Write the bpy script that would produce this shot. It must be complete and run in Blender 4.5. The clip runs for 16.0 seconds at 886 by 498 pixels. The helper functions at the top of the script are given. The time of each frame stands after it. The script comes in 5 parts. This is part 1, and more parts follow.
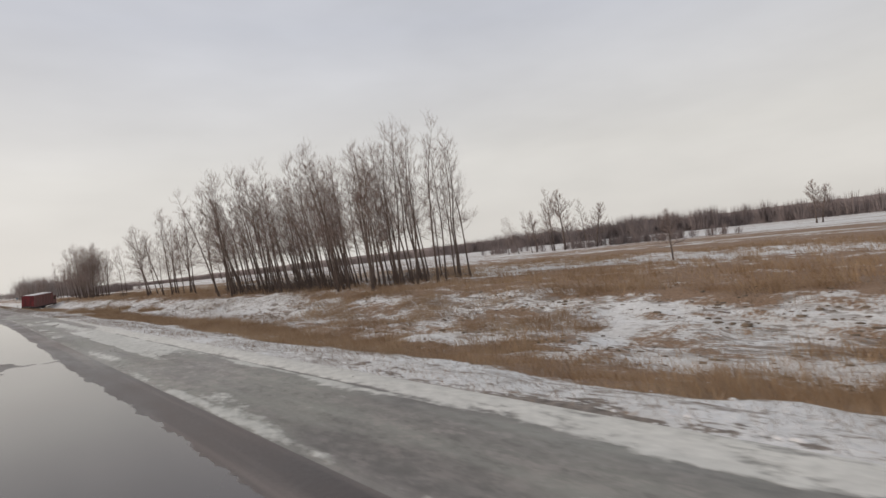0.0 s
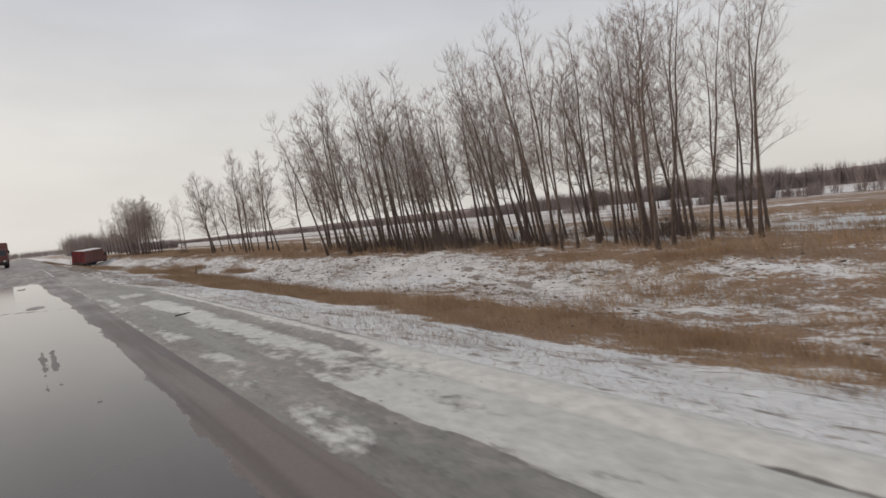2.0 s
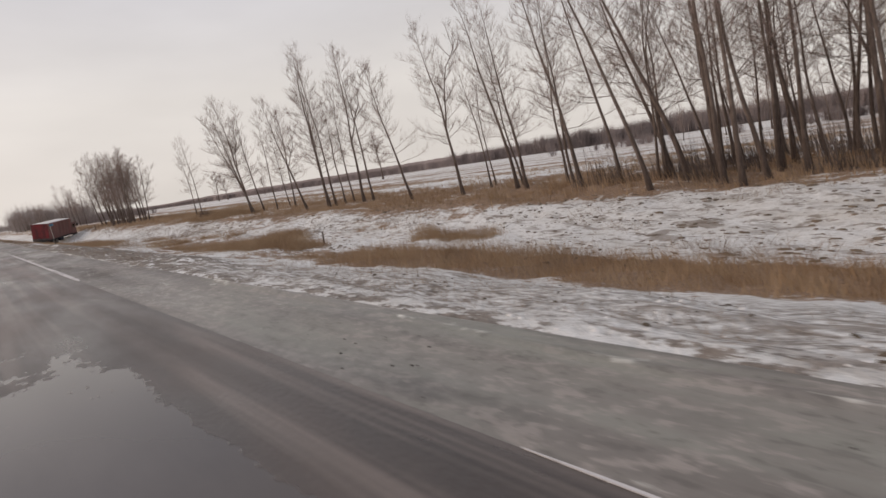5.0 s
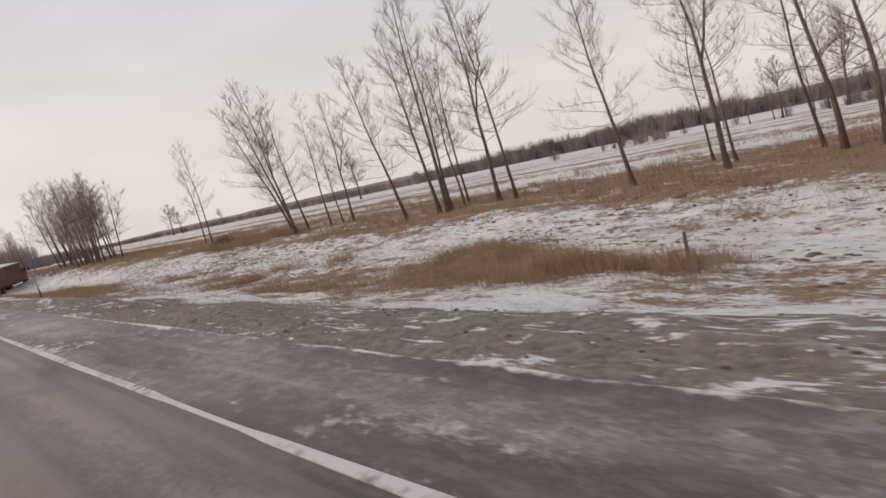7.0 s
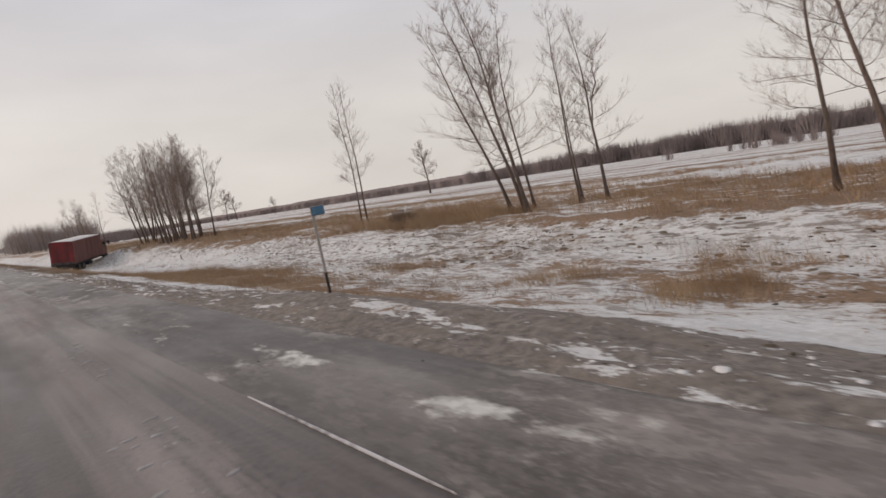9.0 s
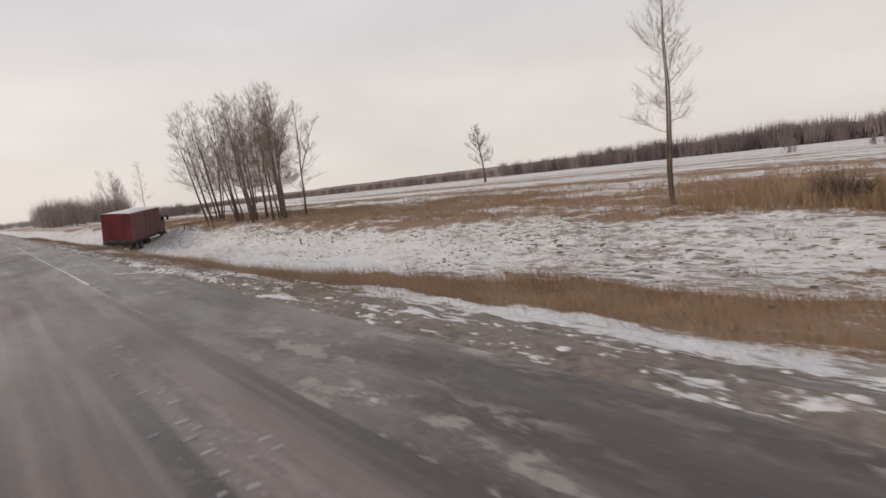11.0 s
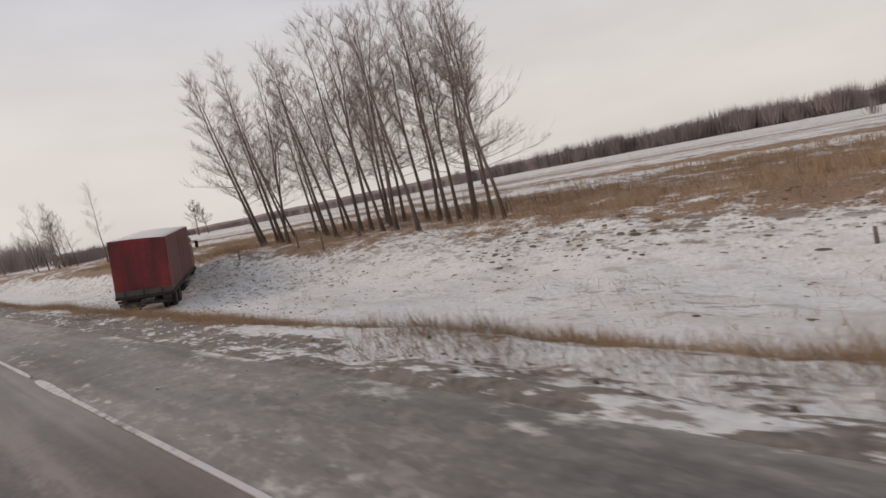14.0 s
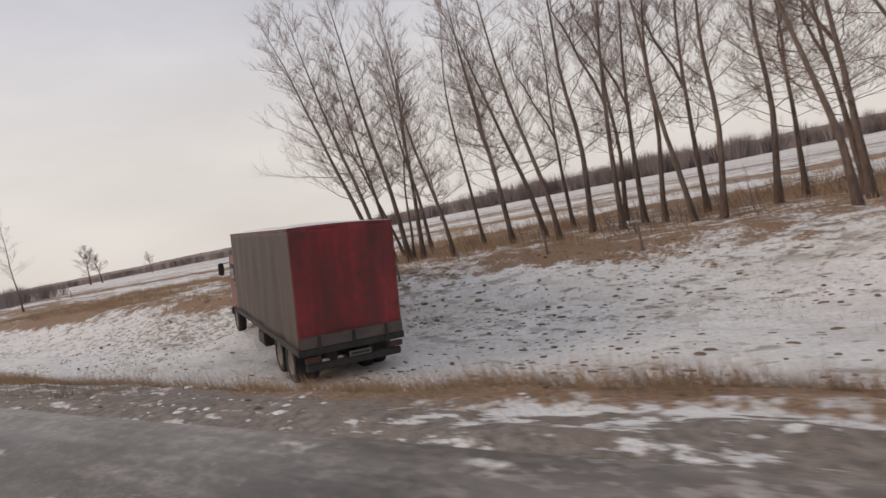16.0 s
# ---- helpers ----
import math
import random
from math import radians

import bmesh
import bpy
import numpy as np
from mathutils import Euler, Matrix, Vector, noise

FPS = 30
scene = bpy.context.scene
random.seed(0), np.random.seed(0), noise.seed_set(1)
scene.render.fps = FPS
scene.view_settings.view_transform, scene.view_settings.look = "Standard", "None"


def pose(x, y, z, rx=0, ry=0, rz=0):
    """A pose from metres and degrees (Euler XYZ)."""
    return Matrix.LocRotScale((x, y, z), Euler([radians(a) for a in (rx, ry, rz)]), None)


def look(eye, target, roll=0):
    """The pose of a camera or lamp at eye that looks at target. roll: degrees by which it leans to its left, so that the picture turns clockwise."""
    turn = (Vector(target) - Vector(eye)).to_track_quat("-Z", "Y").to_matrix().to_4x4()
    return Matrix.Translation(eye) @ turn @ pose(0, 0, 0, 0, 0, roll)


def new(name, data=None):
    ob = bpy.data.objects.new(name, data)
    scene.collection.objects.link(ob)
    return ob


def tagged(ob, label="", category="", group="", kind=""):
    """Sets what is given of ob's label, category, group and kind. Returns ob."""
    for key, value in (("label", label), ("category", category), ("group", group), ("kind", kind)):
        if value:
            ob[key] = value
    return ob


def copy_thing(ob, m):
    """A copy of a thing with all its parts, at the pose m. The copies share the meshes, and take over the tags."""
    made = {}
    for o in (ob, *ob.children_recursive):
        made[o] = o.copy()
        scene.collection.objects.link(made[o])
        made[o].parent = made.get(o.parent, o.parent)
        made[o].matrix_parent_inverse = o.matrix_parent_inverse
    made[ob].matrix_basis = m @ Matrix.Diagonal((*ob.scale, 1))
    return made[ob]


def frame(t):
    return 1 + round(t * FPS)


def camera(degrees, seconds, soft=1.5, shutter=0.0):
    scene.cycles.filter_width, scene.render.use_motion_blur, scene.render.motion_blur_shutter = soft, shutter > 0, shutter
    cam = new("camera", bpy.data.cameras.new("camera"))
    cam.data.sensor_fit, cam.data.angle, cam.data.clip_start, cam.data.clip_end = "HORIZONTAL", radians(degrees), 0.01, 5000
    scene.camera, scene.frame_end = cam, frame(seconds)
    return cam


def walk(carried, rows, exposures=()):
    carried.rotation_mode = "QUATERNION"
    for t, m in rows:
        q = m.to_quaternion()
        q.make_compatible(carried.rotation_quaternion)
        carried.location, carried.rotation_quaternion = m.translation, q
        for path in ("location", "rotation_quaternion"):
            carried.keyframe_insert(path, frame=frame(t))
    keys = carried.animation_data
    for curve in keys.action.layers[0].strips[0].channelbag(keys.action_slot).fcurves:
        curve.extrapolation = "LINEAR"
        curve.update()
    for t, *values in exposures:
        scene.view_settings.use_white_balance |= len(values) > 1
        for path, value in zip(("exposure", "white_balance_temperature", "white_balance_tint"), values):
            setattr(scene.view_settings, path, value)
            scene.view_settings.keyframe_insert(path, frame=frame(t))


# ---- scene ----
cam = camera(80.0, 16.0, soft=1.5, shutter=0.12)
PATH = [
    (0.0, (-0.284, 3.963, 1.892), (6.392, 11.407, 1.987), -5.92),
    (0.5, (-0.279, 8.041, 1.906), (6.245, 15.617, 2.080), -5.59),
    (1.0, (-0.233, 12.129, 1.901), (6.083, 19.882, 1.945), -5.57),
    (1.5, (-0.085, 16.143, 1.891), (6.116, 23.986, 1.680), -4.71),
    (2.0, (0.069, 20.598, 1.893), (6.262, 28.429, 1.327), -5.31),
    (2.5, (0.210, 24.729, 1.887), (6.433, 32.498, 0.928), -5.39),
    (3.0, (0.281, 28.880, 1.871), (6.474, 36.610, 0.497), -5.93),
    (3.5, (0.167, 33.382, 1.849), (6.366, 41.118, 0.531), -6.53),
    (4.0, (-0.060, 37.994, 1.848), (6.198, 45.671, 0.473), -7.36),
    (4.5, (-0.228, 42.304, 1.835), (6.144, 49.863, 0.333), -7.66),
    (5.0, (-0.255, 46.505, 1.869), (6.286, 53.911, 0.334), -8.46),
    (5.5, (-0.200, 50.627, 1.892), (6.535, 57.864, 0.388), -9.53),
    (6.0, (-0.108, 54.700, 1.897), (6.813, 61.773, 0.459), -10.62),
    (6.5, (-0.019, 58.753, 1.895), (7.054, 65.690, 0.527), -11.49),
    (7.0, (0.033, 62.814, 1.901), (7.195, 69.667, 0.577), -11.88),
    (7.5, (0.013, 66.912, 1.940), (7.177, 73.760, 0.603), -11.57),
    (8.0, (-0.011, 71.432, 1.987), (7.088, 78.341, 0.622), -10.98),
    (8.5, (0.019, 75.895, 1.962), (6.963, 82.970, 0.651), -10.16),
    (9.0, (-0.006, 79.672, 1.893), (6.676, 87.021, 0.728), -8.64),
    (9.5, (0.021, 83.613, 1.888), (6.473, 91.170, 0.761), -7.12),
    (10.0, (-0.042, 88.621, 1.892), (6.307, 96.254, 0.697), -6.21),
    (10.5, (-0.065, 93.522, 1.899), (6.287, 101.146, 0.658), -5.96),
    (11.0, (-0.059, 98.326, 1.902), (6.374, 105.877, 0.636), -6.23),
    (11.5, (-0.031, 103.041, 1.897), (6.533, 110.476, 0.624), -6.88),
    (12.0, (0.012, 107.671, 1.883), (6.729, 114.970, 0.617), -7.79),
    (12.5, (0.067, 112.221, 1.863), (6.931, 119.386, 0.617), -8.82),
    (13.0, (0.128, 116.691, 1.867), (7.107, 123.749, 0.652), -9.85),
    (13.5, (0.211, 121.260, 1.883), (7.320, 128.194, 0.704), -10.33),
    (14.0, (0.298, 126.253, 1.912), (7.568, 133.020, 0.744), -10.90),
    (14.5, (0.298, 131.249, 1.921), (7.799, 137.771, 0.828), -11.19),
    (15.0, (0.224, 136.132, 1.931), (8.009, 142.333, 0.967), -11.67),
    (15.5, (0.148, 140.702, 1.944), (8.231, 146.468, 1.165), -11.65),
    (16.0, (0.145, 145.279, 1.950), (8.533, 150.576, 1.298), -11.03),
]
walk(cam, [(t, look(eye, target, roll)) for t, eye, target, roll in PATH],
     exposures=[(0.0, 0.0, 6950, 15.0), (2.0, 0.0, 6950, 15.0), (3.5, 0.04, 7050, 17.0), (4.5, 0.03, 7130, 18.6), (7.0, 0.10, 7130, 18.6), (7.6, 0.0, 7130, 18.6), (8.0, 0.12, 7130, 18.6), (8.5, 0.03, 7130, 18.6), (9.5, -0.03, 7130, 18.6), (10.1, 0.10, 7130, 18.6), (12.5, 0.05, 7130, 18.6), (13.5, 0.04, 7130, 18.6), (14.5, -0.04, 7130, 18.6), (15.0, 0.0, 7130, 18.6), (16.0, 0.06, 7130, 18.6)])

# ---- sky, sun ----
SUN_ELEVATION, SUN_AZIMUTH = 22.0, -35.0
world = bpy.data.worlds.new("overcast_sky")
scene.world = world
world.use_nodes = True


def build_sky():
    nt = world.node_tree
    n, l = nt.nodes, nt.links
    sky = n.new("ShaderNodeTexSky")
    sky.sky_type, sky.sun_disc = 'NISHITA', False
    sky.sun_elevation, sky.sun_rotation = radians(SUN_ELEVATION), radians(SUN_AZIMUTH)
    sky.dust_density, sky.ozone_density = 3.0, 1.0
    grey = n.new("ShaderNodeHueSaturation")
    grey.inputs["Saturation"].default_value = 0.25
    grey.inputs["Value"].default_value = 0.12
    l.new(sky.outputs[0], grey.inputs["Color"])
    co = n.new("ShaderNodeTexCoord")
    sep = n.new("ShaderNodeSeparateXYZ")
    l.new(co.outputs["Generated"], sep.inputs[0])
    ramp = n.new("ShaderNodeValToRGB")
    ramp.color_ramp.elements[0].position, ramp.color_ramp.elements[0].color = 0.0, (0.685, 0.705, 0.685, 1)
    ramp.color_ramp.elements[1].position, ramp.color_ramp.elements[1].color = 0.40, (0.55, 0.61, 0.69, 1)
    mid = ramp.color_ramp.elements.new(0.17)
    mid.color = (0.695, 0.728, 0.72, 1)
    l.new(sep.outputs["Z"], ramp.inputs[0])
    mp = n.new("ShaderNodeMapping")
    mp.inputs["Scale"].default_value = (1.6, 1.6, 5.0)
    l.new(co.outputs["Generated"], mp.inputs[0])
    cl = n.new("ShaderNodeTexNoise")
    cl.inputs["Scale"].default_value, cl.inputs["Detail"].default_value = 1.7, 4
    l.new(mp.outputs[0], cl.inputs["Vector"])
    amt = n.new("ShaderNodeMapRange")
    amt.inputs["From Min"].default_value, amt.inputs["From Max"].default_value = 0.3, 0.7
    amt.inputs["To Min"].default_value, amt.inputs["To Max"].default_value = 0.92, 1.06
    l.new(cl.outputs[0], amt.inputs["Value"])
    cloud = n.new("ShaderNodeMixRGB")
    cloud.blend_type, cloud.inputs[0].default_value = 'MULTIPLY', 1.0
    l.new(ramp.outputs[0], cloud.inputs[1])
    l.new(amt.outputs[0], cloud.inputs[2])
    mix = n.new("ShaderNodeMixRGB")
    mix.inputs[0].default_value = 0.9
    l.new(grey.outputs[0], mix.inputs[1])
    l.new(cloud.outputs[0], mix.inputs[2])
    l.new(mix.outputs[0], n["Background"].inputs[0])
    n["Background"].inputs[1].default_value = 1.0


build_sky()
sun = new("sun", bpy.data.lights.new("sun", 'SUN'))
sun.data.energy, sun.data.angle, sun.data.color = 1.15, radians(25), (1.0, 0.84, 0.67)
az, el = radians(SUN_AZIMUTH), radians(SUN_ELEVATION)
sun.matrix_world = look((0, 0, 60), (0 - 60 * math.sin(az) * math.cos(el), 0 - 60 * math.cos(az) * math.cos(el), 60 - 60 * math.sin(el)))


# ---- materials ----
class Mat:
    """A small builder of node materials."""

    def __init__(self, name, rough=0.9, metal=0.0, zoom=1.0):
        self.m = bpy.data.materials.new(name)
        self.m.use_nodes = True
        self.zoom = zoom
        self.n, self.l = self.m.node_tree.nodes, self.m.node_tree.links
        self.b = self.n["Principled BSDF"]
        self.b.inputs["Roughness"].default_value = rough
        self.b.inputs["Metallic"].default_value = metal
        self.co = self.n.new("ShaderNodeTexCoord")
        self.geo = self.n.new("ShaderNodeNewGeometry")

    def noise(self, scale, detail=4, stretch=(1, 1, 1), world_space=True, rough=0.55):
        mp = self.n.new("ShaderNodeMapping")
        mp.inputs["Scale"].default_value = stretch
        self.l.new(self.geo.outputs["Position"] if world_space else self.co.outputs["Object"], mp.inputs[0])
        t = self.n.new("ShaderNodeTexNoise")
        t.inputs["Scale"].default_value, t.inputs["Detail"].default_value = scale * self.zoom, detail
        t.inputs["Roughness"].default_value = rough
        self.l.new(mp.outputs[0], t.inputs["Vector"])
        return t.outputs[0]

    def attr(self, name):
        a = self.n.new("ShaderNodeAttribute")
        a.attribute_name = name
        return a.outputs["Fac"]

    def math(self, op, a, b=0.0, clamp=False):
        k = self.n.new("ShaderNodeMath")
        k.operation, k.use_clamp = op, clamp
        for i, v in enumerate((a, b)):
            if isinstance(v, (int, float)):
                k.inputs[i].default_value = v
            else:
                self.l.new(v, k.inputs[i])
        return k.outputs[0]

    def step(self, v, lo, hi, a=0.0, b=1.0):
        k = self.n.new("ShaderNodeMapRange")
        k.inputs["From Min"].default_value, k.inputs["From Max"].default_value = lo, hi
        k.inputs["To Min"].default_value, k.inputs["To Max"].default_value = a, b
        self.l.new(v, k.inputs["Value"])
        return k.outputs[0]

    def mix(self, f, a, b, mode='MIX'):
        k = self.n.new("ShaderNodeMixRGB")
        k.blend_type = mode
        for i, v in enumerate((f, a, b)):
            if isinstance(v, (int, float)):
                k.inputs[i].default_value = v
            elif isinstance(v, tuple):
                k.inputs[i].default_value = (*v, 1)
            else:
                self.l.new(v, k.inputs[i])
        return k.outputs[0]

    def colour(self, c):
        if isinstance(c, tuple):
            self.b.inputs["Base Color"].default_value = (*c, 1)
        else:
            self.l.new(c, self.b.inputs["Base Color"])

    def rough(self, r):
        self.l.new(r, self.b.inputs["Roughness"])

    def bump(self, h, strength=0.5, dist=0.02):
        k = self.n.new("ShaderNodeBump")
        k.inputs["Strength"].default_value, k.inputs["Distance"].default_value = strength, dist
        self.l.new(h, k.inputs["Height"])
        self.l.new(k.outputs[0], self.b.inputs["Normal"])


def simple(name, base, rough=0.8, metal=0.0, scale=6.0, vary=0.35, world_space=False, bump=0.0, stretch=(1, 1, 1)):
    """A material of one colour with grain and larger stains."""
    k = Mat(name, rough, metal)
    a = k.noise(scale, 5, stretch, world_space)
    b = k.noise(scale * 0.17, 3, stretch, world_space)
    f = k.math('ADD', k.math('MULTIPLY', a, 0.6), k.math('MULTIPLY', b, 0.4))
    dark = tuple(c * (1 - vary) for c in base)
    lite = tuple(min(1, c * (1 + vary)) for c in base)
    k.colour(k.mix(k.step(f, 0.3, 0.7), dark, lite))
    if bump:
        k.bump(a, bump)
    return k.m


def ground_material():
    k = Mat("winter_ground", 0.95)
    big = k.noise(0.35, 4, (1, 0.45, 1))
    mid = k.noise(1.7, 5, (1, 0.6, 1))
    fine = k.noise(9, 5)
    tiny = k.noise(45, 3)
    w = k.math('ADD', k.math('MULTIPLY', k.math('SUBTRACT', big, 0.5), 1.3),
               k.math('ADD', k.math('MULTIPLY', k.math('SUBTRACT', mid, 0.5), 1.3), k.math('MULTIPLY', k.math('SUBTRACT', fine, 0.5), 0.9)))
    rows = k.math('ADD', k.math('MULTIPLY', k.math('SUBTRACT', k.noise(0.11, 4, (1, 0.07, 1)), 0.5), 2.2), k.math('MULTIPLY', k.math('SUBTRACT', k.noise(0.5, 4, (1, 0.12, 1)), 0.5), 1.0))
    w = k.math('ADD', w, k.math('MULTIPLY', rows, k.attr("open_field")))
    cover = k.step(k.math('ADD', k.attr("brown"), w), 0.42, 0.62)
    snow = k.mix(k.step(fine, 0.3, 0.7), (0.60, 0.605, 0.60), (0.78, 0.785, 0.78))
    snow = k.mix(k.step(mid, 0.44, 0.72, 0.0, 0.3), snow, (0.47, 0.45, 0.40))
    tan = k.noise(0.7, 5, (1, 0.25, 1), rough=0.65)
    snow = k.mix(k.step(tan, 0.50, 0.68, 0.0, 0.38), snow, (0.42, 0.385, 0.335))
    fleck = k.math('ADD', k.noise(5.5, 6, (1, 0.4, 1), rough=0.7), k.math('MULTIPLY', k.math('SUBTRACT', k.attr("crumbly"), 0.5), 0.10))
    snow = k.mix(k.step(fleck, 0.56, 0.64, 0.0, 0.75), snow, (0.17, 0.13, 0.095))
    dash = k.math('ADD', k.noise(2.6, 5, (1, 0.36, 1), rough=0.6), k.math('MULTIPLY', k.math('SUBTRACT', k.attr("crumbly"), 0.5), 0.06))
    snow = k.mix(k.math('MULTIPLY', k.step(dash, 0.56, 0.61, 0.0, 0.85), k.math('MULTIPLY', k.step(k.noise(0.22, 4, (1, 0.6, 1)), 0.40, 0.58, 0.1, 1.0), k.step(k.attr("brown"), 0.02, 0.2, 0.5, 1.0))), snow, (0.17, 0.13, 0.10))
    grass = k.mix(k.step(fine, 0.25, 0.75), (0.22, 0.138, 0.09), (0.385, 0.262, 0.18))
    grass = k.mix(k.step(big, 0.35, 0.7), grass, (0.30, 0.195, 0.127))
    straw = k.noise(24, 5, (1.6, 0.5, 1), rough=0.7)
    grass = k.mix(k.step(straw, 0.50, 0.62, 0.0, 0.75), grass, (0.095, 0.062, 0.040))
    grass = k.mix(k.step(straw, 0.44, 0.34, 0.0, 0.5), grass, (0.47, 0.35, 0.23))
    grass = k.mix(k.step(tiny, 0.35, 0.7, 0.0, 0.4), grass, (0.12, 0.08, 0.05))
    soil = k.mix(k.step(fine, 0.3, 0.7), (0.11, 0.094, 0.081), (0.275, 0.240, 0.212))
    soil = k.mix(k.step(k.noise(3.1, 5, (1, 0.4, 1), rough=0.65), 0.48, 0.64, 0.0, 0.6), soil, (0.235, 0.190, 0.155))
    land = k.mix(cover, snow, grass)
    crust = k.math('ADD', k.math('MULTIPLY', k.math('SUBTRACT', k.noise(2.4, 5, (1.5, 0.25, 1), rough=0.65), 0.5), 1.6), k.math('MULTIPLY', k.math('SUBTRACT', k.noise(6.0, 6, (1, 0.45, 1), rough=0.7), 0.5), 2.2))
    gravel = k.step(k.math('ADD', k.attr("gravel"), k.math('ADD', k.math('MULTIPLY', w, 0.5), k.math('MULTIPLY', crust, k.step(k.attr("gravel"), 0.0, 0.3)))), 0.40, 0.54)
    sprinkle = k.step(k.math('ADD', k.math('MULTIPLY', k.noise(13, 5, (1, 0.5, 1), rough=0.65), 0.7), k.math('MULTIPLY', crust, 0.08)), 0.28, 0.42)
    gravel = k.mix(k.math('MULTIPLY', k.attr("rime"), 0.72), gravel, sprinkle)
    k.colour(k.mix(gravel, land, soil))
    k.bump(k.math('ADD', k.math('MULTIPLY', mid, 0.7), k.math('ADD', k.math('MULTIPLY', fine, 0.5), k.math('MULTIPLY', tiny, 0.2))), 0.85, 0.11)
    return k.m


def road_material():
    k = Mat("wet_asphalt", 0.5, zoom=1.4)
    grain = k.noise(140, 2)
    fine = k.noise(14, 5)
    patch = k.noise(0.9, 5, (1, 0.28, 1))
    streak = k.noise(2.2, 4, (1, 0.06, 1))
    puddle = k.noise(0.55, 5, (1, 0.3, 1), rough=0.5)
    rag = k.math('ADD', k.math('MULTIPLY', k.math('SUBTRACT', puddle, 0.5), 0.7), k.math('ADD', k.math('MULTIPLY', k.math('SUBTRACT', k.noise(2.6, 5, (1, 0.45, 1)), 0.5), 0.9), k.math('MULTIPLY', k.math('SUBTRACT', k.noise(11, 4, (1, 0.5, 1)), 0.5), 0.5)))
    wet = k.step(k.math('ADD', k.attr("wet"), rag), 0.47, 0.53)
    damp = k.mix(k.step(patch, 0.35, 0.65), (0.040, 0.031, 0.029), (0.100, 0.081, 0.076))
    ripple = k.noise(5.0, 6, (1, 0.35, 1), rough=0.7)
    ice = k.math('MULTIPLY', k.step(k.math('ADD', k.math('MULTIPLY', streak, 0.5), k.math('ADD', k.math('MULTIPLY', fine, 0.2), k.math('MULTIPLY', ripple, 0.3))), 0.44, 0.60), k.attr("frost"))
    track = k.noise(3.2, 3, (1, 0.025, 1))
    damp = k.mix(k.step(track, 0.46, 0.60, 0.0, 0.75), damp, (0.185, 0.16, 0.15))
    blot = k.noise(0.6, 4, (1, 0.2, 1), rough=0.45)
    damp = k.mix(k.step(blot, 0.48, 0.40, 0.0, 0.6), damp, (0.036, 0.028, 0.026))
    dry = k.mix(ice, damp, (0.29, 0.265, 0.265))
    dry = k.mix(k.step(grain, 0.3, 0.7, 0.0, 0.25), dry, (0.03, 0.028, 0.027))
    k.colour(k.mix(wet, k.mix(1.0, dry, (1.0, 0.94, 0.88), 'MULTIPLY'), k.mix(k.step(patch, 0.3, 0.7), (0.062, 0.051, 0.047), (0.100, 0.084, 0.078))))
    r = k.math('ADD', k.step(patch, 0.3, 0.7, 0.26, 0.55), k.math('MULTIPLY', ice, 0.25))
    k.rough(k.mix(wet, r, (0.085, 0.085, 0.085)))
    k.b.inputs["Specular IOR Level"].default_value = 0.5
    dryness = k.math('SUBTRACT', 1.0, wet)
    k.bump(k.math('MULTIPLY', k.math('ADD', k.math('MULTIPLY', grain, 0.25), fine), dryness), 0.35, 0.012)
    return k.m


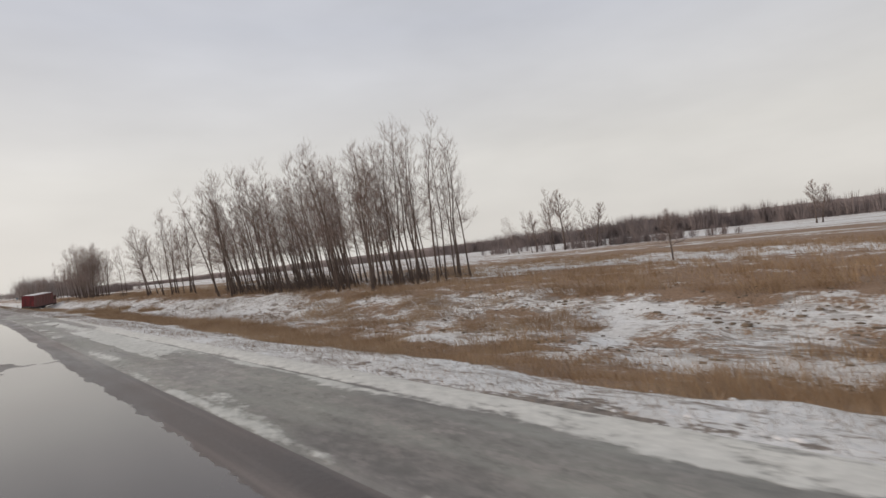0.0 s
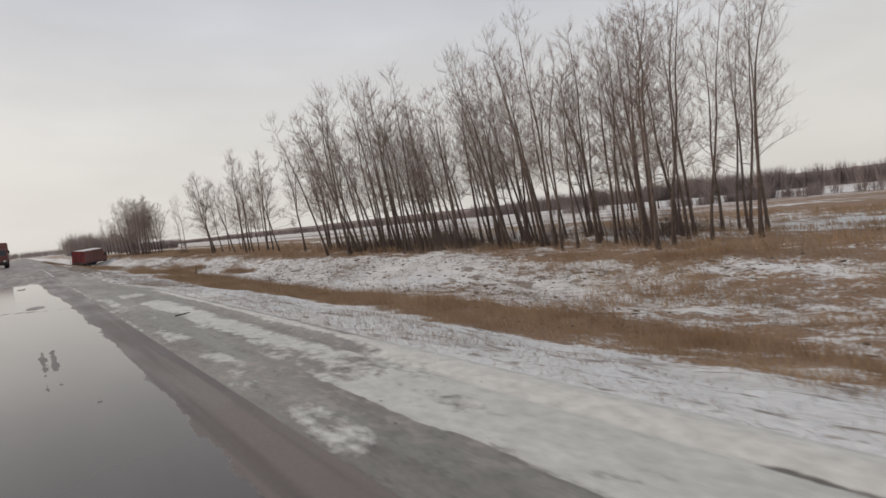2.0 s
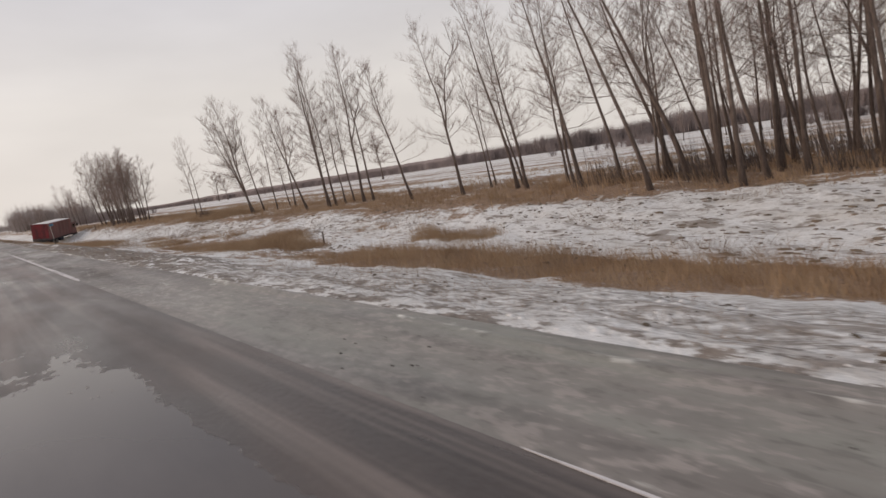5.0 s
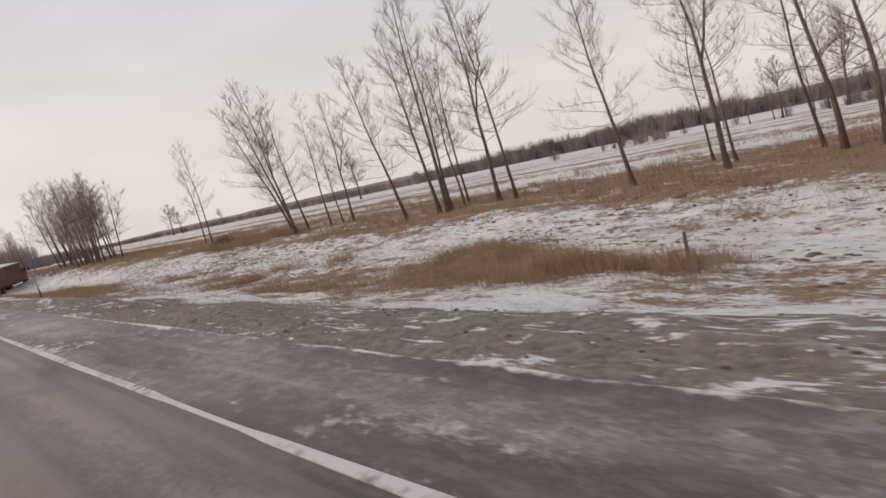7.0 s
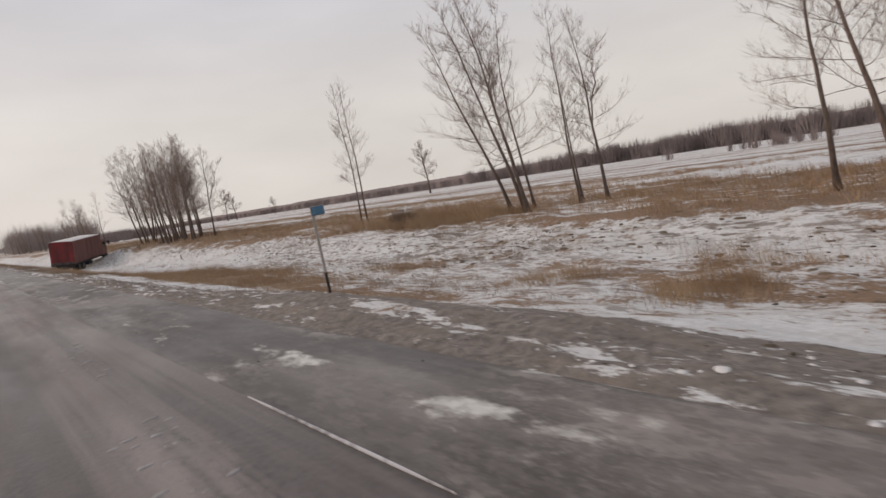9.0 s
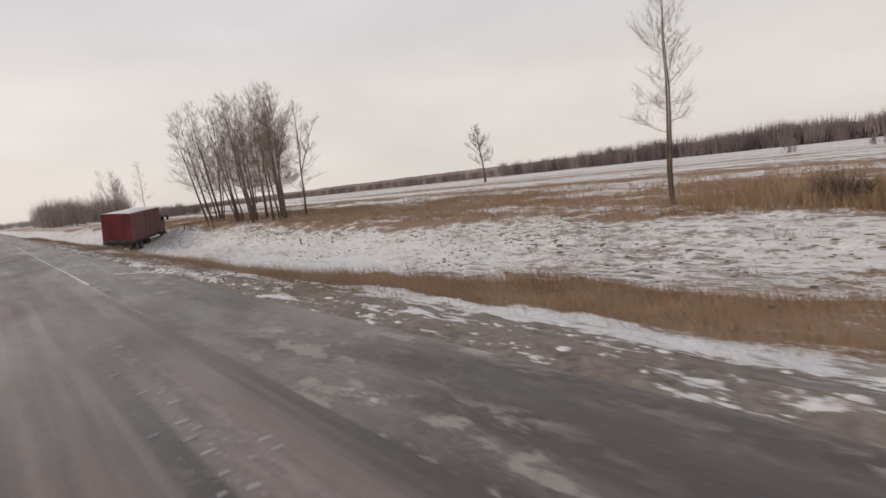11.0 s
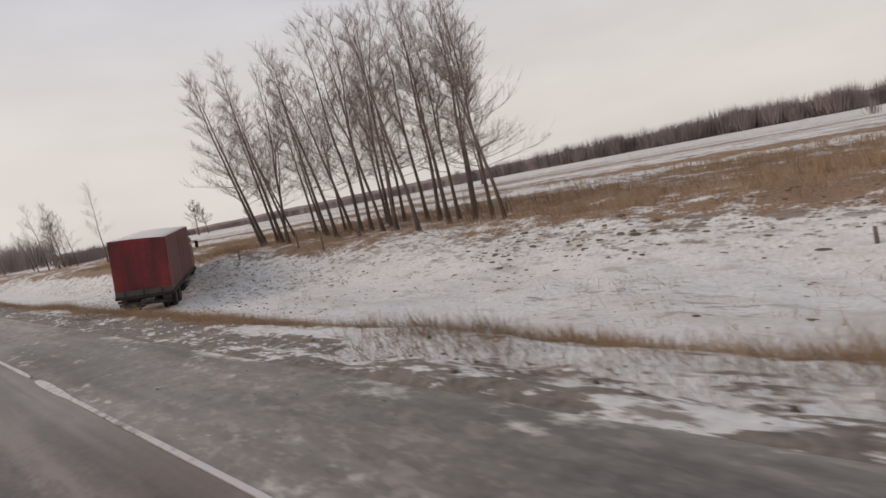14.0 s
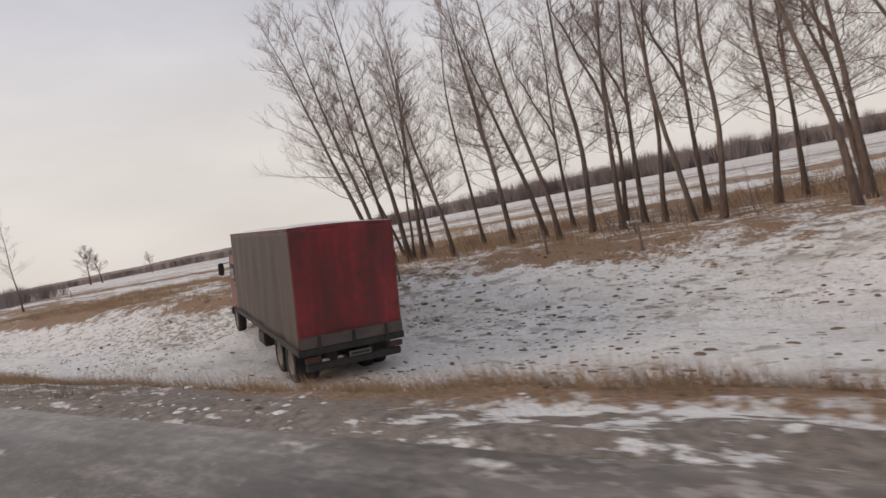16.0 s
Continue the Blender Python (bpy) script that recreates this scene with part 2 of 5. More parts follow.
def shoulder_material():
    k = Mat("icy_shoulder", 0.5, zoom=1.4)
    band = k.noise(1.9, 4, (1, 0.09, 1))
    patch = k.noise(0.8, 5, (1, 0.3, 1))
    fine = k.noise(8, 5, (1, 0.6, 1))
    ragged = k.noise(2.7, 6, (1, 0.45, 1), rough=0.62)
    grain = k.noise(70, 2)
    w = k.math('ADD', k.math('MULTIPLY', k.math('SUBTRACT', band, 0.5), 0.35),
               k.math('ADD', k.math('MULTIPLY', k.math('SUBTRACT', patch, 0.5), 0.55), k.math('ADD', k.math('MULTIPLY', k.math('SUBTRACT', fine, 0.5), 0.55), k.math('MULTIPLY', k.math('SUBTRACT', ragged, 0.5), 1.0))))
    snowy = k.step(k.math('ADD', k.attr("snow"), w), 0.40, 0.62)
    base = k.mix(k.step(patch, 0.3, 0.7), (0.070, 0.064, 0.060), (0.150, 0.137, 0.130))
    base = k.mix(k.step(fine, 0.40, 0.75, 0.0, 0.65), base, (0.28, 0.265, 0.26))
    base = k.mix(k.step(grain, 0.45, 0.75, 0.0, 0.25), base, (0.055, 0.05, 0.045))
    track = k.noise(3.4, 4, (1, 0.03, 1))
    base = k.mix(k.step(track, 0.48, 0.66, 0.0, 0.45), base, (0.29, 0.272, 0.265))
    base = k.mix(k.step(track, 0.42, 0.30, 0.0, 0.5), base, (0.06, 0.053, 0.048))
    speck = k.noise(26, 5, (1, 0.55, 1), rough=0.7)
    base = k.mix(k.math('MULTIPLY', k.step(speck, 0.52, 0.64), k.step(patch, 0.42, 0.62, 0.0, 0.6)), base, (0.40, 0.39, 0.385))
    base = k.mix(k.step(speck, 0.42, 0.34, 0.0, 0.35), base, (0.045, 0.04, 0.036))
    base = k.mix(k.math('MULTIPLY', k.attr("damp"), k.step(band, 0.3, 0.6, 1.0, 0.55)), base, (0.046, 0.038, 0.035))
    blot = k.noise(0.75, 4, (1, 0.25, 1), rough=0.45)
    base = k.mix(k.step(blot, 0.50, 0.58, 0.0, 0.55), base, (0.215, 0.198, 0.190))
    base = k.mix(k.math('MULTIPLY', k.step(blot, 0.47, 0.40, 0.0, 0.6), k.step(k.attr("ice"), 0.0, 1.0, 1.0, 0.25)), base, (0.052, 0.042, 0.039))
    base = k.mix(k.math('MULTIPLY', k.attr("damp"), k.math('MULTIPLY', k.step(ragged, 0.52, 0.58, 0.0, 0.85), k.step(patch, 0.46, 0.55))), base, (0.30, 0.286, 0.276))
    wheel_line = k.noise(1.25, 3, (1, 0.012, 1), rough=0.4)
    base = k.mix(k.step(wheel_line, 0.46, 0.40, 0.0, 0.45), base, (0.060, 0.049, 0.045))
    base = k.mix(k.math('MULTIPLY', k.attr("ice"), k.step(k.math('ADD', k.math('MULTIPLY', patch, 0.5), k.math('MULTIPLY', band, 0.5)), 0.42, 0.58, 0.1, 0.75)), base, (0.268, 0.287, 0.265))
    flake = k.noise(6.5, 6, (1, 0.45, 1), rough=0.68)
    base = k.mix(k.math('MULTIPLY', k.step(flake, 0.52, 0.60), k.math('MULTIPLY', k.step(blot, 0.40, 0.62, 0.15, 0.75), k.step(k.attr("damp"), 0.3, 0.8, 1.0, 0.3))), base, (0.33, 0.305, 0.295))
    base = k.mix(k.step(flake, 0.43, 0.36, 0.0, 0.4), base, (0.075, 0.068, 0.062))
    snow = k.mix(k.step(fine, 0.3, 0.7), (0.47, 0.485, 0.475), (0.66, 0.68, 0.665))
    snow = k.mix(k.math('MULTIPLY', k.attr("glaze"), k.step(patch, 0.35, 0.65, 0.45, 0.95)), snow, k.mix(k.step(fine, 0.3, 0.7), (0.40, 0.425, 0.415), (0.54, 0.565, 0.555)))
    k.colour(k.mix(1.0, k.mix(snowy, base, snow), (1.0, 0.955, 0.90), 'MULTIPLY'))
    k.rough(k.step(patch, 0.3, 0.7, 0.32, 0.7))
    k.bump(k.math('ADD', k.math('MULTIPLY', snowy, 0.7), k.math('ADD', k.math('MULTIPLY', fine, 0.6), k.math('MULTIPLY', grain, 0.1))), 0.4, 0.02)
    return k.m


def paint_material():
    k = Mat("worn_road_paint", 0.6, zoom=1.4)
    a, b = k.noise(9, 5), k.noise(1.1, 4, (1, 0.25, 1))
    worn = k.step(k.math('ADD', k.math('MULTIPLY', a, 0.45), k.math('MULTIPLY', b, 0.55)), 0.50, 0.64)
    k.colour(k.mix(worn, (0.56, 0.54, 0.54), (0.14, 0.125, 0.12)))
    k.bump(a, 0.4, 0.006)
    return k.m


def tarp_material(name, base, dirt, amount, crease=0.25):
    """A lorry's tarpaulin with soft folds and road dirt that thickens downwards in splashes."""
    k = Mat(name, 0.75)
    fold = k.noise(1.3, 3, (1.6, 1.6, 0.25), False)
    spot = k.noise(5, 5, (1, 1, 1), False)
    big = k.noise(0.8, 4, (1, 1, 0.5), False)
    c = k.mix(k.step(fold, 0.3, 0.7), tuple(v * (1 - crease) for v in base), tuple(v * (1 + 1.2 * crease) for v in base))
    d = k.step(k.math('ADD', k.math('MULTIPLY', spot, 0.5), k.math('MULTIPLY', big, 0.7)), 0.72 - amount, 0.95 - amount * 0.6)
    k.colour(k.mix(d, c, dirt))
    k.bump(fold, 0.6, 0.08)
    return k.m


M_GROUND = ground_material()
M_ROAD = road_material()
M_SHOULDER = shoulder_material()
M_PAINT = paint_material()
M_SNOW = simple("trodden_snow", (0.68, 0.67, 0.66), 0.9, scale=9, vary=0.16, world_space=True, bump=0.5)


def bark_material():
    """Aspen bark: rough and dark on the old foot of the trunk, smoother grey-brown on the young wood above."""
    k = Mat("aspen_bark", 0.95)
    a, b = k.noise(9, 5, (1, 1, 0.3), False), k.noise(1.3, 4, (1, 1, 0.6), False)
    sep = k.n.new("ShaderNodeSeparateXYZ")
    k.l.new(k.co.outputs["Object"], sep.inputs[0])
    young = k.step(k.math('ADD', sep.outputs["Z"], k.math('MULTIPLY', k.math('SUBTRACT', b, 0.5), 4.0)), 0.4, 4.2)
    old = k.mix(k.step(a, 0.3, 0.7), (0.055, 0.039, 0.032), (0.135, 0.098, 0.080))
    new_wood = k.mix(k.step(a, 0.3, 0.7), (0.120, 0.090, 0.076), (0.235, 0.182, 0.155))
    k.colour(k.mix(young, old, new_wood))
    k.bump(a, 0.7, 0.02)
    return k.m


M_BARK = bark_material()
M_TWIG = simple("bare_twigs", (0.30, 0.228, 0.20), 0.95, scale=1.0, vary=0.35)
M_WOODS = simple("far_bare_woods", (0.245, 0.202, 0.193), 1.0, scale=0.06, vary=0.35, world_space=True)
M_EARTH = simple("bare_brown_earth", (0.15, 0.115, 0.085), 1.0, scale=5, vary=0.5, world_space=True, bump=0.6)
M_SLUSH = simple("grey_slush", (0.34, 0.325, 0.32), 0.7, scale=9, vary=0.3, world_space=True, bump=0.4)
# bare woods with distance haze put into the base colour
M_HAZE_WOODS = simple("haze_pale_woods", (0.36, 0.31, 0.29), 1.0, scale=0.05, vary=0.3, world_space=True)
M_STONE = simple("dark_gravel", (0.07, 0.06, 0.055), 0.9, scale=20, vary=0.5, world_space=True)
M_CLOD = simple("frozen_clods", (0.095, 0.075, 0.055), 1.0, scale=7, vary=0.5, world_space=True, bump=0.6)


def blade_material(name, a, b):
    k = Mat(name, 0.9)
    k.colour(k.mix(k.step(k.noise(0.8, 4), 0.35, 0.65), a, b))
    isl = k.mix(k.geo.outputs["Random Per Island"], (0.78, 0.78, 0.78), (1.15, 1.15, 1.15))
    link = k.b.inputs["Base Color"].links[0].from_socket
    k.colour(k.mix(1.0, link, isl, 'MULTIPLY'))
    return k.m


M_BLADE = blade_material("dry_grass", (0.295, 0.187, 0.108), (0.44, 0.312, 0.197))
M_WEED = blade_material("dry_weeds", (0.20, 0.14, 0.095), (0.32, 0.23, 0.16))


# ---- shared building helpers ----
def mesh_of(name, verts, faces, mats, smooth=False, which=None):
    me = bpy.data.meshes.new(name)
    me.from_pydata(verts, [], faces)
    for m in mats:
        me.materials.append(m)
    if which is not None:
        me.polygons.foreach_set("material_index", which)
    if smooth:
        me.polygons.foreach_set("use_smooth", [True] * len(me.polygons))
    me.update()
    return me


def part(name, bm, material, parent, label="", smooth=False):
    """Links a bmesh as one mesh object under a thing or a part."""
    me = bpy.data.meshes.new(name)
    bm.normal_update()
    bm.to_mesh(me)
    bm.free()
    me.materials.append(material)
    if smooth:
        me.polygons.foreach_set("use_smooth", [True] * len(me.polygons))
    ob = new(name, me)
    ob.parent = parent
    if label:
        ob["label"] = label
    return ob


def holder(name, m=None):
    ob = new(name)
    ob.empty_display_size = 0.2
    if m is not None:
        ob.matrix_basis = m
    return ob


def bm_box(size, at, bevel=0.0, turn=None):
    bm = bmesh.new()
    bmesh.ops.create_cube(bm, size=1)
    bmesh.ops.scale(bm, vec=size, verts=bm.verts)
    if bevel:
        bmesh.ops.bevel(bm, geom=bm.edges[:], offset=bevel, segments=2, affect='EDGES')
    if turn is not None:
        bmesh.ops.transform(bm, matrix=turn, verts=bm.verts)
    bmesh.ops.translate(bm, vec=at, verts=bm.verts)
    return bm


def bm_rod(a, b, r0, r1=None, sides=10):
    a, b = Vector(a), Vector(b)
    bm = bmesh.new()
    bmesh.ops.create_cone(bm, cap_ends=True, segments=sides, radius1=r0, radius2=r0 if r1 is None else r1, depth=(b - a).length)
    q = (b - a).to_track_quat('Z', 'Y').to_matrix().to_4x4()
    bmesh.ops.transform(bm, matrix=Matrix.Translation((a + b) / 2) @ q, verts=bm.verts)
    return bm


def hash2(ix, iy, seed):
    h = (ix.astype(np.int64) * 374761393 + iy.astype(np.int64) * 668265263 + seed * 974711) & 0x7FFFFFFF
    h = ((h ^ (h >> 13)) * 1274126177) & 0x7FFFFFFF
    return ((h ^ (h >> 16)) & 0xFFFF) / 65535.0


def vnoise(x, y, seed=0):
    x, y = np.asarray(x, float), np.asarray(y, float)
    ix, iy = np.floor(x), np.floor(y)
    fx, fy = x - ix, y - iy
    fx, fy = fx * fx * (3 - 2 * fx), fy * fy * (3 - 2 * fy)
    a, b = hash2(ix, iy, seed), hash2(ix + 1, iy, seed)
    c, d = hash2(ix, iy + 1, seed), hash2(ix + 1, iy + 1, seed)
    return (a + (b - a) * fx) * (1 - fy) + (c + (d - c) * fx) * fy


def sstep(v, lo, hi):
    t = np.clip((np.asarray(v, float) - lo) / (hi - lo), 0, 1)
    return t * t * (3 - 2 * t)


def band(v, lo, hi, soft):
    return sstep(v, lo - soft, lo + soft) * (1 - sstep(v, hi - soft, hi + soft))


SHOULDER_END = 4.05


ROAD_TOP, EYE_LEVEL = 0.684, 1.90
PLAN = np.array([-4000, -16, -7, 4.2, 5.0, 6.0, 7.0, 8.0, 9.0, 10.0, 11.0, 4000])
SCALE = np.array([1, 1, ROAD_TOP, ROAD_TOP, 0.700, 0.745, 0.805, 0.868, 0.928, 0.975, 1.0, 1])
FINE = np.concatenate([[-4000], np.arange(-16, 11.01, 0.05), [4000]])


def span(u):
    """The plan of the verge is drawn at field scale: the raised road bed beside it is narrower by this share."""
    return np.interp(u, PLAN, SCALE)


def world_x(u):
    return np.asarray(u, float) * span(u)


def world_z(u, z):
    return EYE_LEVEL + span(u) * (z - EYE_LEVEL)


def plan_x(x):
    return np.interp(x, world_x(FINE), FINE)


def wider(y):
    """How much further the icy shoulder reaches along its first stretch."""
    return 0.72 * (1 - sstep(y, 39, 46))


def profile(x, y, rough=True):
    """Height of the land beside the road in the plan: a verge, a shallow ditch, then the flat field."""
    x, y = np.asarray(x, float), np.asarray(y, float)
    deep = 0.62 + 0.50 * sstep(y, 100, 128) + 0.36 * sstep(y, 136, 150)
    out = x
    x = x - wider(y + 2.3) * sstep(x, 3.0, 3.4) * (1 - sstep(x, 5.2, 6.6))
    z = np.interp(x, [-4000, -14, -9, -7.2, -6.6, 3.6, 4.1, 5.2], [0, 0, -0.7, -0.10, -0.06, -0.06, -0.02, -0.10])
    floor_in = sstep(x, 5.0, 8.2)
    floor_out = sstep(x, 12.0, 16.8)
    z = np.where(x > 5.2, -0.10 - (deep - 0.10) * floor_in + deep * floor_out + 0.10 * sstep(x, 5.2, 6) * floor_out, z)
    x = out
    z = z + 0.62 * np.exp(-((x - 12.2) / 2.2) ** 2 - ((y - 161.5) / 2.6) ** 2) + 0.22 * np.exp(-((x - 5.3) / 0.7) ** 2 - ((y - 86.25) / 3.0) ** 2) + 0.18 * np.exp(-((x - 9.9) / 0.5) ** 2 - ((y - 16.2) / 0.6) ** 2)
    if rough:
        near = sstep(x, 4.2, 6.0) * (1 - sstep(x, 45, 80))
        lump = (vnoise(x * 0.55, y * 0.4, 3) - 0.5) * 0.22 + (vnoise(x * 1.9, y * 1.5, 4) - 0.5) * 0.12 + (vnoise(x * 4.3, y * 4.0, 5) - 0.5) * 0.07
        z = z + near * lump
        edge = sstep(x - wider(y + 2.3), 3.75, 4.2) * (1 - sstep(x, 5.0, 6.2)) * (0.3 + 0.7 * sstep(y, 40, 50))
        z = z + edge * ((vnoise(x * 3.1, y * 1.3, 6) - 0.45) * 0.14 + (vnoise(x * 7, y * 5, 7) - 0.5) * 0.05)
    return z


def ground_z(x, y):
    """Height of the land at a place of the world: the road bed stands on a low embankment over ditch and field."""
    u = plan_x(x)
    return world_z(u, profile(u, y))


# ---- ground, road, shoulder ----
def sheet(name, xs, ys, zf, material, attrs):
    X, Y = np.meshgrid(xs, ys)
    Z = zf(X, Y)
    nx, ny = len(xs), len(ys)
    co = np.stack([world_x(X), Y, world_z(X, Z)], -1).reshape(-1, 3)
    i = np.arange(nx * ny).reshape(ny, nx)
    f = np.stack([i[:-1, :-1], i[:-1, 1:], i[1:, 1:], i[1:, :-1]], -1).reshape(-1, 4)
    me = bpy.data.meshes.new(name)
    me.from_pydata(co.tolist(), [], f.tolist())
    me.polygons.foreach_set("use_smooth", [True] * len(me.polygons))
    for key, fn in attrs.items():
        a = me.attributes.new(key, 'FLOAT', 'POINT')
        a.data.foreach_set("value", np.asarray(fn(X, Y), float).ravel())
    me.materials.append(material)
    me.update()
    return new(name, me)


def grass_edges(x, y):
    """The strip of tall grass between the verge and the ditch: where it begins and ends across the plan."""
    late = sstep(y, 100, 122)
    near = np.interp(y, [-4, 18, 24, 30, 36, 41, 46, 52, 60, 66, 78, 90, 100, 110, 122], [6.3, 6.6, 7.3, 8.0, 8.1, 7.4, 7.3, 7.8, 8.1, 8.3, 8.2, 6.6, 6.2, 5.6, 5.2])
    near = near + 0.7 * (vnoise(x * 0, y * 0.45, 18) - 0.5)
    far = 9.8 + 1.2 * (vnoise(x * 0.25, y * 0.12, 12) - 0.5) - 1.9 * late + 2.0 * band(y, 66, 96, 6)
    return near, far


def drift(x, y):
    """Clean snow in the ditch beside the first stretch: a filled track that bends up to the field, a mound and two beds."""
    course = np.interp(x, [8.6, 10.6, 12.6, 13.6, 14.3], [10.2, 10.9, 11.5, 11.9, 12.9])
    d = np.exp(-((y - course) / 0.34) ** 2) * band(x, 8.6, 14.4, 0.25) + band(y, 10.3, 12.6, 0.4) * np.exp(-((x - 14.5) / 0.28) ** 2)
    d = d + 0.8 * np.exp(-((x - 10.1) / 0.6) ** 2 - ((y - 14.1) / 0.6) ** 2) + np.exp(-((x - 9.9) / 0.38) ** 2 - ((y - 16.2) / 0.5) ** 2) + 0.8 * np.exp(-((x - 9.6) / 0.55) ** 2) * band(y, 5.5, 9.4, 0.5)
    return np.clip(d, 0, 1)


def brown_bed(x, y):
    return sum(np.exp(-((x - cx) / wx) ** 2 - ((y - cy) / wy) ** 2) for cx, cy, wx, wy in ((9.8, 12.3, 0.9, 0.6), (12.3, 12.4, 0.6, 0.45), (12.4, 16.3, 1.1, 0.8), (9.4, 17.4, 0.8, 0.7)))


def brown_cover(x, y):
    """How far dead grass, rather than snow, covers the land."""
    n1, n2 = vnoise(x * 0.09, y * 0.05, 11), vnoise(x * 0.25, y * 0.12, 12)
    late = sstep(y, 100, 122)
    near_grass, far_grass = grass_edges(x, y)
    first = 1 - sstep(y, 20, 34)
    strip = band(x, near_grass, far_grass, 0.5) * (0.95 - 0.22 * first - 0.30 * (1 - sstep(y, 10, 15)) * sstep(vnoise(x * 0.3, y * 0.22, 17), 0.35, 0.6) - 0.08 * late - 0.45 * late * sstep(vnoise(x * 0.4, y * 0.22, 19), 0.45, 0.6) - 0.45 * band(y, 62, 100, 5))
    inner = band(x, far_grass, 16.5 - 0.6 * late, 0.7) * (0.31 + 0.15 * first - 0.27 * late - 0.22 * band(y, 37, 60, 4) + 0.26 * late * sstep(x, 14.0, 15.6) + 0.35 * (n2 - 0.5))
    edge = 33 + 10 * (n1 - 0.5) - 8.0 * band(y, 24, 58, 4)
    trees = band(x, 16.0 - 0.6 * late, edge, 1.2) * (0.66 + 0.06 * first + 0.5 * (n2 - 0.5))
    wide = sstep(x, edge - 1, edge + 2) * (1 - sstep(x, 85, 110)) * (0.12 + 0.40 * (1 - sstep(y, 40, 75)) * (0.4 + n1) + 0.35 * band(x, 44, 54, 2) * sstep(y, 95, 120))
    rows = 0.34 * (vnoise(x * 0.14, y * 0.012, 15) - 0.3)
    far = sstep(x, 34, 44) * (rows + 0.24)
    verge = band(x, SHOULDER_END - 0.4, near_grass, 0.4) * (0.24 - 0.24 * (1 - sstep(y, 38, 48)) * sstep(y, 6, 14) + 0.12 * band(y, 60, 100, 4) + 0.14 * late)
    left = (1 - sstep(x, -9, -7)) * 0.6
    return np.clip(strip + inner + trees + wide + far + verge + left + 0.35 * brown_bed(x, y) - 0.95 * drift(x, y), 0, 1)


def gravel_cover(x, y):
    n = vnoise(x * 0.6, y * 0.2, 21)
    wide = 5.3 + 1.3 * band(y, 58, 90, 6) - 0.2 * sstep(y, 110, 125)
    icy = 0.30 * (1 - sstep(y, 50, 62)) + 0.42 * band(y, 12, 42, 4)
    return band(x, 3.2, wide + 0.8 * (n - 0.5), 0.45) * (0.72 + 0.12 * band(y, 68, 84, 4) - icy - 0.10 * band(y, 56, 65, 4) * sstep(x, 4.2, 4.8) - (0.18 * sstep(y, 100, 112) - 0.15 * sstep(y, 131, 138) + 0.16 * band(y, 110, 128, 5) + 0.05 * band(y, 76, 100, 4)) * sstep(x, 3.95, 4.15) - 0.40 * np.exp(-((x - 5.0) / 0.28) ** 2 - ((y - 84.8) / 0.5) ** 2)) + (1 - sstep(x, -8, -6)) * sstep(x, -9.5, -8) * 0.6


def rime(x, y):
    """A sprinkle of frost over the verge where no closed snow lies."""
    return band(x, 4.2, 7.2, 0.4) * band(y, 41, 58, 3)


def crumbly(x, y):
    """Snow broken by clods, stubble and wheel marks rather than lying smooth."""
    late = sstep(y, 104, 120)
    verge = band(x, 4.5, 7.6, 0.3) * (1 - sstep(y, 54, 60)) * 0.6
    ditch = band(x, 8.2, 16.5, 0.8) * (0.45 - 0.35 * band(y, 37, 60, 4) + 0.9 * vnoise(x * 0.35, y * 0.13, 16)) * (1 - 0.9 * late * (1 - sstep(x + 2.0 * sstep(y, 140, 150), 13.0, 15.0)))
    return (verge + ditch) * (1 - drift(x, y))


xs = np.concatenate([[-4000, -1500, -500, -150, -60, -30, -16, -11, -9, -8, -7.2, -6.4, -3, 1, 3.3], np.arange(3.7, 20, 0.2), np.arange(20, 40, 0.5), np.arange(40, 90, 2.0), [95, 110, 140, 180, 240, 320, 420, 600, 1000, 2000, 4000]])
ys = np.concatenate([[-2500, -900, -300, -100, -50, -20], np.arange(-5, 170, 0.3), np.arange(170, 260, 1.0), [265, 280, 300, 340, 400, 500, 700, 1000, 1600, 2600, 4500]])
ground = sheet("ground", xs, ys, profile, M_GROUND, {"brown": brown_cover, "gravel": gravel_cover, "open_field": lambda x, y: sstep(x, 32, 46), "crumbly": crumbly, "rime": rime})
tagged(ground, "flat winter field with patchy snow and brown dead grass", "ground", kind="structure")

LANE_EDGE = 1.95


def crown_z(x, y):
    return 0.0 * x + 0.010 * (vnoise(x * 0.8, y * 0.12, 31) - 0.5)


